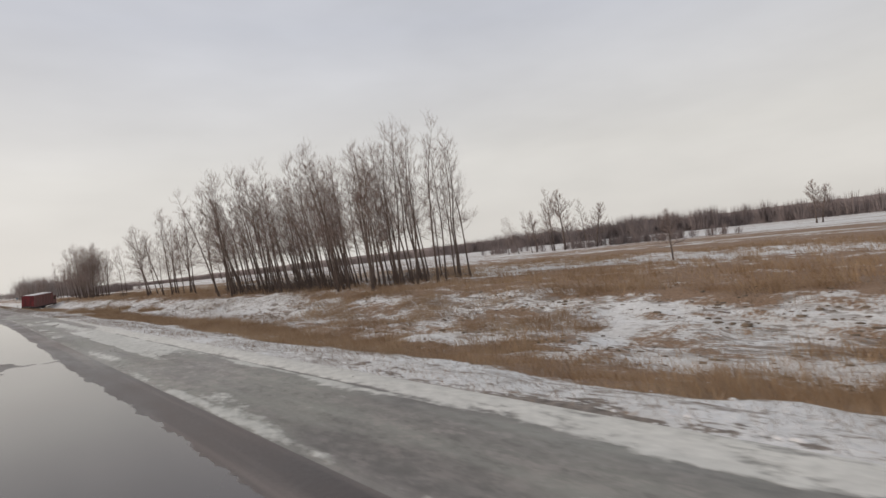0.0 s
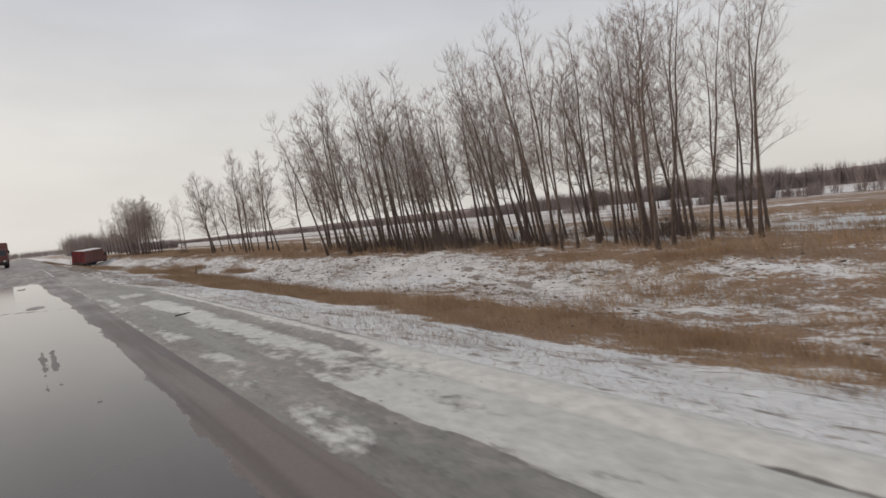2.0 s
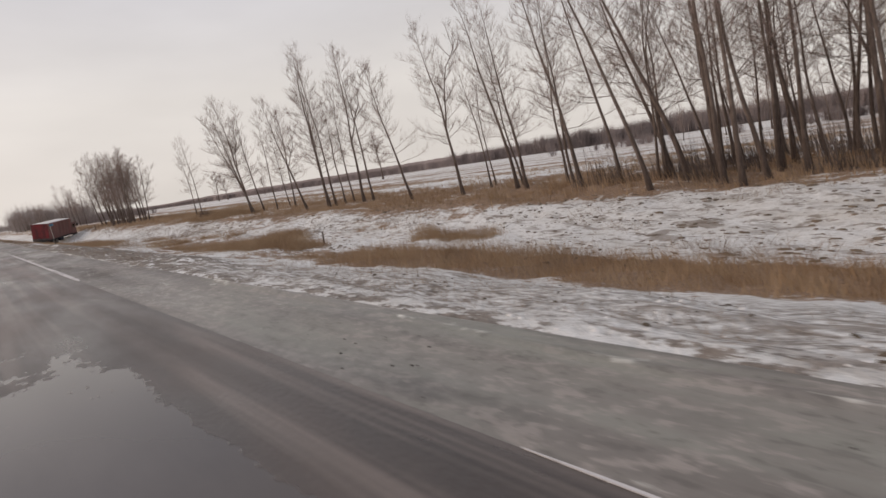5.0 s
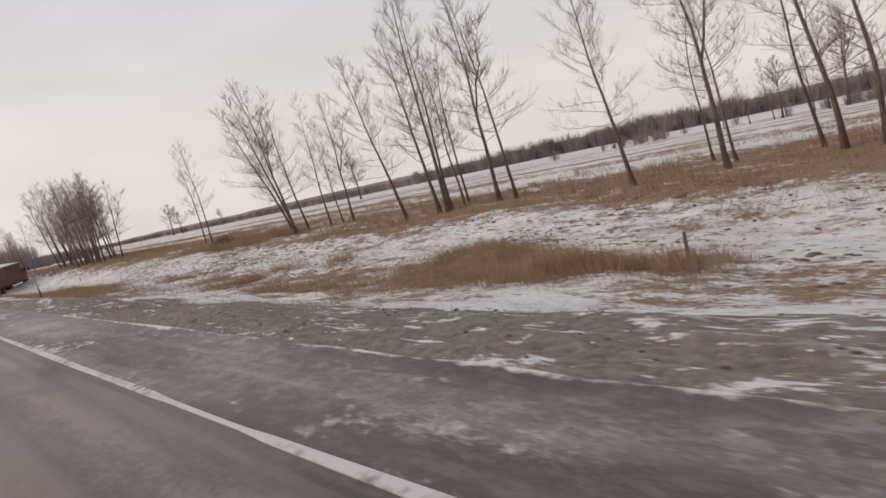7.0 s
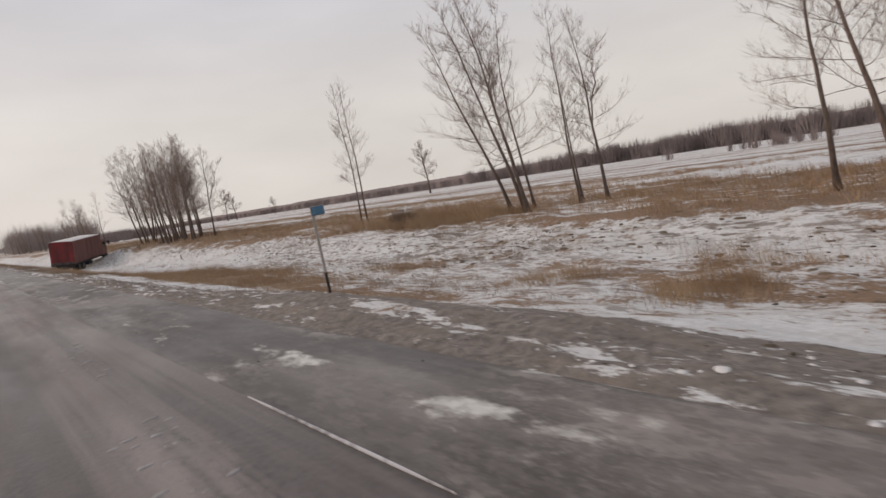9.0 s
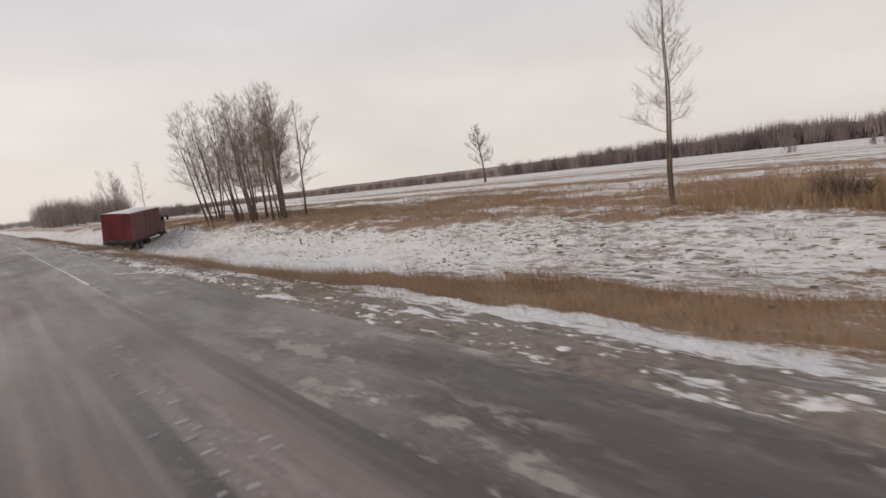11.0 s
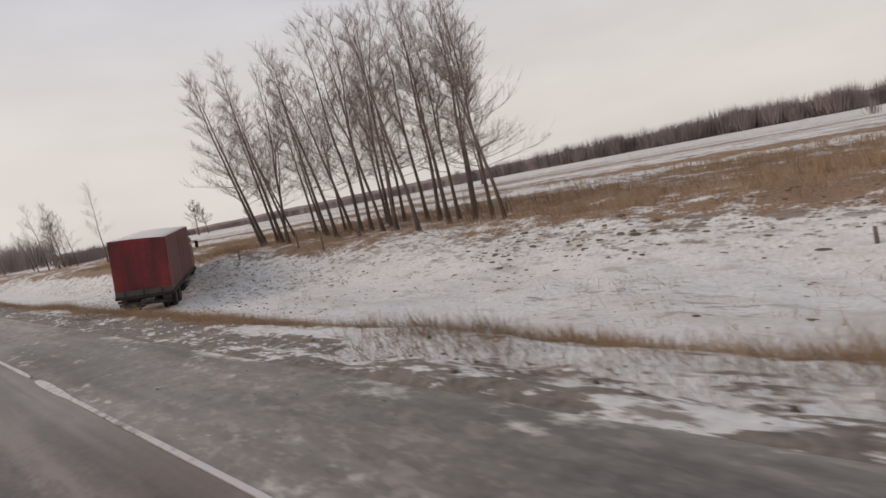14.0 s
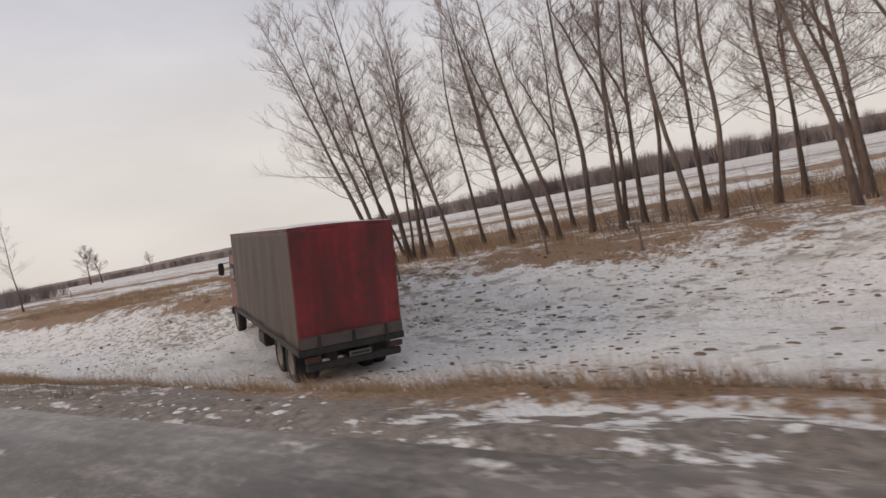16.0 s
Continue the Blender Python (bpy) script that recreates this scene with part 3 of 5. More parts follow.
def wet_of(x, y):
    """The sheet of melt water in the lane, with a few dry islands, wheel streaks and cracks that cut across it."""
    edge = np.interp(y, [-10, 34, 39, 44, 53, 58], [1.29, 1.31, 1.22, 0.86, 0.76, 0.3]) + 0.16 * (vnoise(0 * x, y * 0.9, 33) - 0.5)
    film = sstep(edge - x, -0.24, 0.24) * sstep(x, -3.9, -3.4) * (0.92 * (1 - sstep(y, 47, 56)) + 0.06)
    mottle = 0.55 + 0.9 * vnoise(x * 3.5, y * 3.0, 32)
    dry = 1.1 * np.exp(-((x - 0.2) / 0.36) ** 2 - ((y - 37.5) / 0.75) ** 2) + 1.0 * np.exp(-((x + 0.22) / 0.30) ** 2 - ((y - 48.0) / 1.1) ** 2)
    dry = dry + 1.2 * np.exp(-((x - 0.0) / 0.38) ** 2 - ((y - 17.4) / 0.5) ** 2) + 0.8 * np.exp(-((x - 0.01) / 0.08) ** 2) * band(y, 15.8, 20.0, 0.6)
    dry = dry + 0.75 * (np.exp(-((x - 0.16) / 0.08) ** 2) + np.exp(-((x - 0.34) / 0.08) ** 2)) * band(y, 26.3, 29.8, 0.6) + 0.8 * np.exp(-((x - 0.65) / 0.12) ** 2 - ((y - 26.0) / 0.25) ** 2)
    dry = dry * mottle
    for at in (17.0, 36.3):
        dry = dry + 0.95 * np.exp(-((y - at + 0.45 * (x - 0.4) - 0.4 * (vnoise(x * 1.3, 0 * y, 34) - 0.5)) / 0.10) ** 2)
    return film * (1 - 0.8 * np.clip(dry, 0, 1))


def frost_of(x, y):
    track = 0.45 + 0.55 * np.cos((x + 0.1) * 2.6) ** 2
    crumbs = 1.6 * np.exp(-((x - 1.02) / 0.26) ** 2) * band(y, 80, 125, 5) * sstep(vnoise(x * 2, y * 1.1, 36), 0.25, 0.6)
    return np.clip((0.12 + 0.88 * sstep(y, 52, 66) - 0.55 * band(y, 80, 112, 6)) * track + crumbs, 0, 1)


road_ys = np.concatenate([[-2500, -300, -60], np.arange(-10, 64, 0.2), np.arange(64, 175, 0.5), [180, 200, 240, 300, 400, 600, 1000, 2000, 4500]])
road = sheet("road", np.concatenate([np.arange(-6.6, -0.6, 0.2857), np.arange(-0.6, LANE_EDGE + 0.01, 0.085)]), road_ys, crown_z, M_ROAD, {"wet": wet_of, "frost": frost_of})
tagged(road, "wet two-lane asphalt road with puddles and grey slush", "road", kind="structure")


shoulder_ys = np.concatenate([[-2500, -300, -60], np.arange(-10, 86, 0.2), np.arange(86, 175, 0.3), [180, 200, 240, 300, 400, 600, 1000, 2000, 4500]])


def ridge_x(y):
    return np.interp(y, [-50, 39, 40.5, 43, 46.5, 50, 56, 84, 90], [4.56, 4.58, 4.47, 4.0, 3.68, 3.45, 3.7, 3.82, 3.85])


def shoulder_z(x, y):
    y, q = y + 2.3, 1.4 * y
    early = 1 - sstep(y, 38, 44)
    ridge = early * sstep(y, 8, 15) * (0.045 * np.exp(-((x - 4.33) / 0.20) ** 2) - 0.02 * np.exp(-((x - 3.95) / 0.06) ** 2) - 0.02 * np.exp(-((x - 4.64) / 0.05) ** 2) + 0.03 * np.exp(-((x - 4.86) / 0.12) ** 2))
    line = 0.05 * band(y, 41, 81, 3) * np.exp(-((x - ridge_x(y)) / 0.08) ** 2) * (0.4 + vnoise(0 * x, q * 0.9, 37))
    rut = 0.018 * (vnoise(x * 2.4, q * 0.10, 38) - 0.5) * sstep(x, 2.0, 2.3) - 0.006 * (1 - sstep(x, 1.99, 2.1))
    fall = -0.13 * sstep(x - wider(y), 3.72, SHOULDER_END + 0.22)
    rim = 0.028 * np.exp(-((x - 2.12) / 0.12) ** 2) * sstep(vnoise(0 * x, q * 0.22, 41), 0.45, 0.7) * (1 - sstep(y, 20, 32))
    return -0.006 + ridge + line + rut + fall + rim


def shoulder_snow(x, y):
    """White crust: an open icy start, a closed sheet with two wheel ruts, broken bands, then thin lines only."""
    y, q = y + 2.3, 1.4 * y
    one, wave = 0 * x, vnoise(x * 0.9, q * 0.16, 136)
    n_a, n_b = vnoise(x * 1.7, q * 0.55, 35), vnoise(x * 3.4, q * 1.0, 135)
    start, sheet_part, broken = 1 - sstep(y, 14.5, 18.5), band(y, 16.8, 28, 1.8), band(y, 28, 40.0, 1.4)
    s = 0.16 + 0.22 * (n_b - 0.5) + 0.15 * (n_a - 0.5) + 0.10 * sstep(y, 56, 70) - 0.08 * band(y, 80, 112, 5)
    s = s + start * (0.55 * sstep(x + 0.35 * (n_a - 0.5), 3.66, 3.95) + 0.30 * band(x, 1.98, 2.16, 0.05) + 0.22 * band(x, 2.16, 2.55, 0.10) * sstep(vnoise(one, q * 0.3, 138), 0.5, 0.7))
    s = s + sheet_part * (0.62 * sstep(x + 0.10 * (n_b - 0.5), 2.84, 2.96) * (1 - 0.30 * sstep(wave, 0.62, 0.80) * sstep(y, 22, 27) * (1 - sstep(x, 3.5, 3.9))) + 0.42 * band(x + 0.12 * (n_b - 0.5), 2.10, 2.46, 0.10) * sstep(vnoise(one, q * 0.45, 139), 0.30, 0.60))
    s = s + broken * (0.56 * band(x + 0.45 * (wave - 0.5) + 0.25 * (n_b - 0.5), 2.95, 3.8, 0.20) * sstep(vnoise(x * 0.4, q * 0.26, 140), 0.22, 0.5) + 0.40 * band(x + 0.15 * (n_b - 0.5), 2.16, 2.56, 0.10) * sstep(vnoise(one, q * 0.62, 137), 0.40, 0.62)
                      + 0.34 * np.exp(-((x - 4.28) / 0.10) ** 2) + 0.38 * np.exp(-((x - 4.86) / 0.13) ** 2) + 0.30 * sstep(x, 4.95, 5.1))
    s = s + (start * sstep(y, 9, 12) + sheet_part + broken) * (0.25 * np.exp(-((x - 4.32) / 0.18) ** 2) - 0.42 * np.exp(-((x - 3.95) / 0.045) ** 2) * sstep(vnoise(one, q * 0.35, 141), 0.2, 0.4) - 0.40 * np.exp(-((x - 4.64) / 0.045) ** 2))
    line = band(y, 41, 81, 3)
    s = s + 0.27 * band(x + 0.2 * (n_b - 0.5), 2.3, 3.3, 0.15) * band(y, 84, 94, 3) * sstep(vnoise(x * 1.7, q * 0.75, 142), 0.50, 0.68)
    s = s + (0.18 + 0.22 * sstep(vnoise(one, q * 0.45, 43), 0.3, 0.6)) * line * (0.55 + 0.45 * sstep(y, 66, 72)) * np.exp(-((x - ridge_x(y)) / (0.05 + 0.03 * sstep(y, 66, 74))) ** 2)
    s = s - 0.35 * band(y, 66, 84, 3) * np.exp(-((x - ridge_x(y) + 0.17) / 0.07) ** 2)
    s = s + 0.42 * sstep(x, 3.55, 4.0) * sstep(y, 41, 46) * (1.1 * vnoise(x * 2.6, q * 0.8, 46) - 0.25) * (1 - 0.65 * band(y, 70, 106, 4)) * (1 - 0.5 * sstep(y, 137, 144)) * (1 - 0.45 * band(y, 40, 60, 3))
    s = s + 0.36 * np.exp(-((x - 2.03) / 0.045) ** 2) * band(y, 30, 52, 4) * sstep(vnoise(one, q * 0.8, 44), 0.35, 0.5)
    return np.clip(s, 0, 1)


def glazed(x, y):
    """Where the crust is glassy, packed ice rather than loose white snow."""
    y = y + 2.3
    return (1 - sstep(y, 40, 46)) * (0.25 + 0.75 * (1 - sstep(x, 3.85, 4.0)))


shoulder = sheet("shoulder", np.arange(LANE_EDGE - 0.004, SHOULDER_END + 1.05, 0.05), shoulder_ys, shoulder_z, M_SHOULDER, {"snow": shoulder_snow, "glaze": glazed, "ice": lambda x, y: 1 - sstep(y, 48, 62) + 0.15 * sstep(y, 104, 112) + 0.45 * band(y, 106, 131, 6), "damp": lambda x, y: 0.22 - 0.16 * band(y, 55, 78, 4) + 0.72 * band(y, 80, 112, 5)})
tagged(shoulder, "icy grey road shoulder with streaks of slush", "road shoulder", kind="structure")


def edge_line(y0, y1, x=LANE_EDGE, w=0.115):
    """A stretch of worn paint with a ragged outline."""
    ys_ = np.arange(y0, y1, 0.18)
    a = x - w / 2 + 0.35 * w * (vnoise(ys_ * 0.45, ys_ * 0, 51) - 0.5)
    b = x + w / 2 + 0.4 * w * (vnoise(ys_ * 0.5, ys_ * 0, 52) - 0.5)
    end = sstep(np.minimum(ys_ - y0, y1 - ys_), -0.2, 0.5) * (0.55 + 0.45 * sstep(vnoise(ys_ * 0.6, ys_ * 0, 53), 0.2, 0.5))
    a, b = x + (a - x) * end, x + (b - x) * end
    z = 0.013
    a, b, z = world_x(a), world_x(b), float(world_z(x, z))
    v = [(p, t, z) for p, t in zip(a, ys_)] + [(p, t, z) for p, t in zip(b, ys_)]
    v += [(p, t, z - 0.03) for p, t, _ in v]
    n = len(ys_)
    f = []
    for i in range(n - 1):
        f += [(i, n + i, n + i + 1, i + 1), (2 * n + i, i, i + 1, 2 * n + i + 1), (n + i, 3 * n + i, 3 * n + i + 1, n + i + 1)]
    ob = new("lane_marking", mesh_of("lane_marking", v, f, [M_PAINT]))
    tagged(ob, "worn white edge line painted on the asphalt", "road marking", kind="structure")


for stretch in ((-8, 6), (60, 81.2), (111, 134), (176, 300)):
    edge_line(*stretch)
for stretch in ((41.6, 42.7), (43.2, 44.2), (45.0, 45.8), (46.9, 48.0), (81.3, 83.6)):
    edge_line(*stretch, w=0.024)
edge_line(134.2, 147.0, w=0.075)


# ---- trees ----
class Tubes:
    """Collects tapered tubes into one mesh."""

    def __init__(self):
        self.v, self.f = [], []

    def add(self, pts, radii, sides):
        base = len(self.v)
        for i, (p, r) in enumerate(zip(pts, radii)):
            d = (pts[min(i + 1, len(pts) - 1)] - pts[max(i - 1, 0)]).normalized()
            u = d.cross(Vector((0.31, 0.87, 0.21))).normalized()
            w = d.cross(u)
            for k in range(sides):
                a = 2 * math.pi * k / sides
                self.v.append(p + u * (r * math.cos(a)) + w * (r * math.sin(a)))
        for i in range(len(pts) - 1):
            for k in range(sides):
                a, b = base + i * sides + k, base + i * sides + (k + 1) % sides
                self.f.append((a, b, b + sides, a + sides))

    def spike(self, p, q, r):
        base = len(self.v)
        d = (q - p).normalized()
        u = d.cross(Vector((0.31, 0.87, 0.21))).normalized() * r
        w = d.cross(u)
        self.v += [p + u, p - u * 0.5 + w * 0.87, p - u * 0.5 - w * 0.87, q]
        self.f += [(base, base + 1, base + 3), (base + 1, base + 2, base + 3), (base + 2, base, base + 3)]

    def hair(self, p, q, r, a):
        base = len(self.v)
        u = Vector((math.cos(a), math.sin(a), 0)) * r
        self.v += [p + u, p - u, q]
        self.f.append((base, base + 1, base + 2))

    def mesh(self, name, mat, smooth=True):
        return mesh_of(name, [tuple(p) for p in self.v], self.f, [mat], smooth)


def bare_tree(name, seed, height, radius, crown_from, spread, limbs, bark, lean=(0.0, 0.0), twigs=8, fork=False, thick=1.0):
    """A leafless tree: a tapered bent trunk, rising limbs and fine twigs."""
    rnd = random.Random(seed)
    tree = holder(name)
    trunk, limb, fine = Tubes(), Tubes(), Tubes()
    pts, p, d = [], Vector((0, 0, -0.25)), Vector((lean[0], lean[1], 1)).normalized()
    steps, swing = 11, rnd.uniform(0, 6.28)
    for i in range(steps + 1):
        pts.append(p.copy())
        sway = Vector((math.cos(swing + 1.1 * i), math.sin(1.7 * swing + 0.9 * i), 0)) * 0.035
        d = (d + Vector((rnd.uniform(-1, 1), rnd.uniform(-1, 1), 0)) * 0.055 + sway + Vector((lean[0], lean[1], 0)) * (0.01 + 0.05 * i / steps)).normalized()
        p = p + d * (height / steps)
    rad = [radius * (1.35 if i == 0 else 1.0) * (1 - 0.94 * (i / steps) ** 0.72) for i in range(steps + 1)]
    trunk.add(pts, rad, 8)

    def on_trunk(t):
        k = min(int(t * steps), steps - 1)
        return pts[k].lerp(pts[k + 1], t * steps - k), rad[k]

    def twig_out(q, dirv, length, n):
        for _ in range(n):
            side = Vector((rnd.uniform(-1, 1), rnd.uniform(-1, 1), rnd.uniform(-0.3, 0.8))).normalized()
            d2 = (dirv * 0.9 + side * 0.75).normalized()
            ln = length * rnd.uniform(0.5, 1.15)
            m1 = q + d2 * ln * 0.5
            e1 = m1 + (d2 + Vector((0, 0, 0.35))).normalized() * ln * 0.5
            fine.spike(q, m1, 0.0065 * thick)
            fine.hair(q.lerp(m1, 0.8), e1, 0.0045 * thick, rnd.uniform(0, 6.28))
            for _ in range(12):
                t = rnd.uniform(0.1, 1)
                s = q.lerp(m1, t * 2) if t < 0.5 else m1.lerp(e1, t * 2 - 1)
                s2 = (d2 * 0.9 + Vector((rnd.uniform(-1, 1), rnd.uniform(-1, 1), rnd.uniform(-0.5, 0.8))) * 0.85).normalized()
                fine.hair(s, s + s2 * ln * rnd.uniform(0.25, 0.8), 0.0038 * thick, rnd.uniform(0, 6.28))

    az_ = rnd.uniform(0, 6.28)
    for j in range(limbs):
        t = crown_from + (0.98 - crown_from) * (j + rnd.random()) / limbs
        q, r = on_trunk(t)
        az_ += 2.4 + rnd.uniform(-0.6, 0.6)
        up = rnd.uniform(0.22, 1.15) * (0.75 + 0.6 * t) if t > crown_from + 0.14 else rnd.uniform(-0.05, 0.6)
        dv = Vector((math.cos(az_), math.sin(az_), up)).normalized()
        ln = spread * height * (1.12 - t) * rnd.uniform(0.5, 1.2) + 0.5
        lp, lr, c, dd = [q], [(r * rnd.uniform(0.10, 0.19) + 0.003) * (0.5 + 0.5 * thick)], q.copy(), dv
        nseg = 5
        for i in range(nseg):
            dd = (dd + Vector((rnd.uniform(-0.30, 0.30), rnd.uniform(-0.30, 0.30), rnd.uniform(-0.14, 0.26)))).normalized()
            c = c + dd * (ln / nseg)
            lp.append(c.copy())
            lr.append(lr[0] * (1 - 0.85 * (i + 1) / nseg) + 0.002)
        limb.add(lp, lr, 4)
        if ln > 1.6:
            for _ in range(3):
                a = rnd.randrange(1, nseg)
                dr = (lp[a + 1] - lp[a]).normalized() + Vector((rnd.uniform(-0.8, 0.8), rnd.uniform(-0.8, 0.8), rnd.uniform(-0.2, 0.6)))
                dr.normalize()
                e = lp[a] + dr * ln * rnd.uniform(0.25, 0.45)
                limb.add([lp[a], lp[a].lerp(e, 0.5) + Vector((0, 0, -0.03 * ln)), e], [lr[a] * 0.6, lr[a] * 0.45, 0.003 * thick], 3)
                twig_out(lp[a].lerp(e, 0.6), dr, 0.30 + 0.16 * ln, 2)
        for i in range(twigs):
            k = rnd.uniform(0.2, 1.0) * nseg
            a = min(int(k), nseg - 1)
            s = lp[a].lerp(lp[a + 1], k - a)
            twig_out(s, (lp[a + 1] - lp[a]).normalized(), 0.38 + 0.20 * ln, 1)
    twig_out(pts[-1], d, 0.9, 8)
    if fork:
        t = rnd.uniform(0.35, 0.5)
        q, r = on_trunk(t)
        dv = Vector((rnd.uniform(-0.35, 0.35), rnd.uniform(-0.35, 0.35), 1)).normalized()
        fp = [q + dv * (height * (0.92 - t) * i / 6) + Vector((rnd.uniform(-0.08, 0.08), rnd.uniform(-0.08, 0.08), 0)) * i for i in range(7)]
        limb.add(fp, [r * 0.75 * (1 - 0.9 * i / 6) + 0.004 for i in range(7)], 6)
        for i in range(limbs // 2):
            k = rnd.uniform(0.25, 0.98) * 6
            a = min(int(k), 5)
            s = fp[a].lerp(fp[a + 1], k - a)
            an = rnd.uniform(0, 6.28)
            e = s + Vector((math.cos(an), math.sin(an), rnd.uniform(0.5, 1.3))).normalized() * rnd.uniform(0.6, 1.7)
            limb.add([s, s.lerp(e, 0.5) + Vector((0, 0, -0.06)), e], [0.022, 0.015, 0.005], 4)
            for _ in range(twigs - 2):
                twig_out(s.lerp(e, rnd.uniform(0.2, 1)), (e - s).normalized(), 0.6, 1)
    ob = new("trunk", trunk.mesh("trunk", bark))
    ob.parent = tree
    shift = len(limb.v)
    faces = limb.f + [tuple(i + shift for i in f) for f in fine.f]
    which = [0] * len(limb.f) + [1] * len(fine.f)
    ob = new("crown", mesh_of("crown", [tuple(p) for p in limb.v + fine.v], faces, [bark, M_TWIG], True, which))
    ob.parent = tree
    return tree


LEAN = (-0.05, 0.057)
PARK = pose(0, -400, 0)
KINDS = {
    "slim": [bare_tree("bare_tree", 10 + i, 11.5, 0.106, 0.33, 0.21, 26, M_BARK, LEAN, 7) for i in range(5)],
    "tall": [bare_tree("bare_tree", 30 + i, 12.0, 0.136, 0.25, 0.27, 38, M_BARK, LEAN, 9, fork=i in (1, 2)) for i in range(5)],
    "spread": [bare_tree("bare_tree", 50 + i, 11.0, 0.135, 0.30, 0.32, 34, M_BARK, LEAN, 10, fork=i == 1) for i in range(3)],
    "old": [bare_tree("bare_tree", 70 + i, 11.0, 0.24, 0.30, 0.46, 24, M_BARK, (-0.02, 0.02), 10, fork=True, thick=3.2) for i in range(2)],
}
tree_rnd = random.Random(5)
used_first = set()


def plant(kind, x, y, height, label, group, turn=None, sink=0.0, lean=0.0):
    base = {"slim": 11.5, "tall": 12.0, "spread": 11.0, "old": 11.0}[kind]
    k = tree_rnd.randrange(len(KINDS[kind]))
    src = KINDS[kind][k]
    s = height / base
    m = pose(x, y, float(ground_z(x, y)) - sink, tree_rnd.uniform(-2.5, 2.5) - 0.75 * lean, tree_rnd.uniform(-2.5, 2.5) - 0.66 * lean, tree_rnd.uniform(-34, 34) if turn is None else turn)
    if (kind, k) not in used_first:
        used_first.add((kind, k))
        ob = src
        ob.matrix_basis = m
    else:
        ob = copy_thing(src, m)
    ob.scale = (s, s, s)
    tagged(ob, label, "tree", group)
    return ob


# the first grove: a dense row of slender trunks
GROVE = "slender bare tree with a dark trunk in a dense grove"
front = [(17.8, 51.7), (19.2, 51.0), (19.1, 49.1), (19.0, 47.7), (19.4, 47.0), (19.3, 45.2), (19.9, 44.0), (20.6, 42.8), (20.3, 41.0), (22.0, 40.4),
         (19.5, 37.7), (17.8, 34.9), (20.8, 35.2), (20.7, 34.2), (19.4, 32.9), (21.5, 33.3), (18.3, 31.4), (17.6, 30.5), (21.3, 31.2), (20.7, 30.0),
         (22.5, 29.3), (23.6, 29.1), (21.0, 28.4), (18.8, 48.8), (19.6, 51.9), (17.1, 52.2), (17.6, 52.9), (19.1, 54.6), (22.0, 56.5), (16.9, 55.0)]
for x, y in front:
    plant("tall" if tree_rnd.random() < 0.45 else "slim", x, y, tree_rnd.uniform(8.8, 11.4) * (0.94 if y < 30.3 else 0.88 if y < 35 else 1.0), GROVE, "first grove", lean=-4.0 if y < 31 else tree_rnd.uniform(-2, 4) if y < 37 else tree_rnd.uniform(1, 8))
for i in range(84):
    y = 30.5 + (57.5 - 30.5) * (i + tree_rnd.random()) / 84
    x = tree_rnd.uniform(18.4, 26.5)
    plant("slim", x, y, tree_rnd.uniform(7.6, 10.6) * (1.03 if y > 46 else 1.0), GROVE, "first grove", lean=tree_rnd.uniform(-3, 4) if y < 37 else tree_rnd.uniform(0, 7))

# scattered trees beyond it
ALONE = "bare roadside tree with a leaning dark trunk and thin branches"
CLUMP = "bare tree in a clump of leaning trunks in dry grass"
for kind, x, y, h in (("tall", 19.3, 59.2, 11.0), ("slim", 20.6, 60.4, 10.0), ("slim", 22.5, 62.0, 10.2), ("tall", 21.4, 63.8, 10.5), ("tall", 22.0, 64.9, 11.2), ("slim", 23.4, 65.6, 9.5),
                      ("spread", 21.1, 68.2, 10.5), ("slim", 24.0, 68.6, 8.5), ("slim", 26.0, 70.0, 8.0), ("spread", 19.7, 71.1, 8.8)):
    plant(kind, x, y, h * 0.93, ALONE, "roadside trees", lean=6.0 if kind == "spread" else 3.0)
for kind, x, y, h in (("tall", 21.3, 78.6, 12.0), ("slim", 21.6, 77.8, 11.4), ("tall", 20.4, 81.9, 11.6), ("tall", 19.6, 80.6, 12.2), ("slim", 20.5, 81.1, 11.5), ("slim", 21.0, 80.6, 9.0),
                      ("slim", 22.3, 81.4, 9.8), ("spread", 19.2, 83.2, 9.2)):
    plant(kind, x, y, h * 0.93, CLUMP, "middle clump", lean=7.0 if kind == "spread" else 0.0)
for kind, x, y, h in (("tall", 20.8, 96.9, 10.8), ("tall", 19.9, 95.2, 11.8), ("tall", 20.2, 95.6, 11.4), ("slim", 21.4, 95.9, 10.6), ("slim", 21.6, 93.4, 9.6), ("slim", 23.4, 94.4, 8.0),
                      ("tall", 23.2, 92.9, 9.8)):
    plant(kind, x, y, h * 0.94, CLUMP, "thick clump", lean=6.0 if kind == "tall" and y > 94 else 1.0)
plant("slim", 18.75, 107.3, 8.1, ALONE, "roadside trees")
plant("slim", 19.5, 107.7, 8.8, ALONE, "roadside trees")

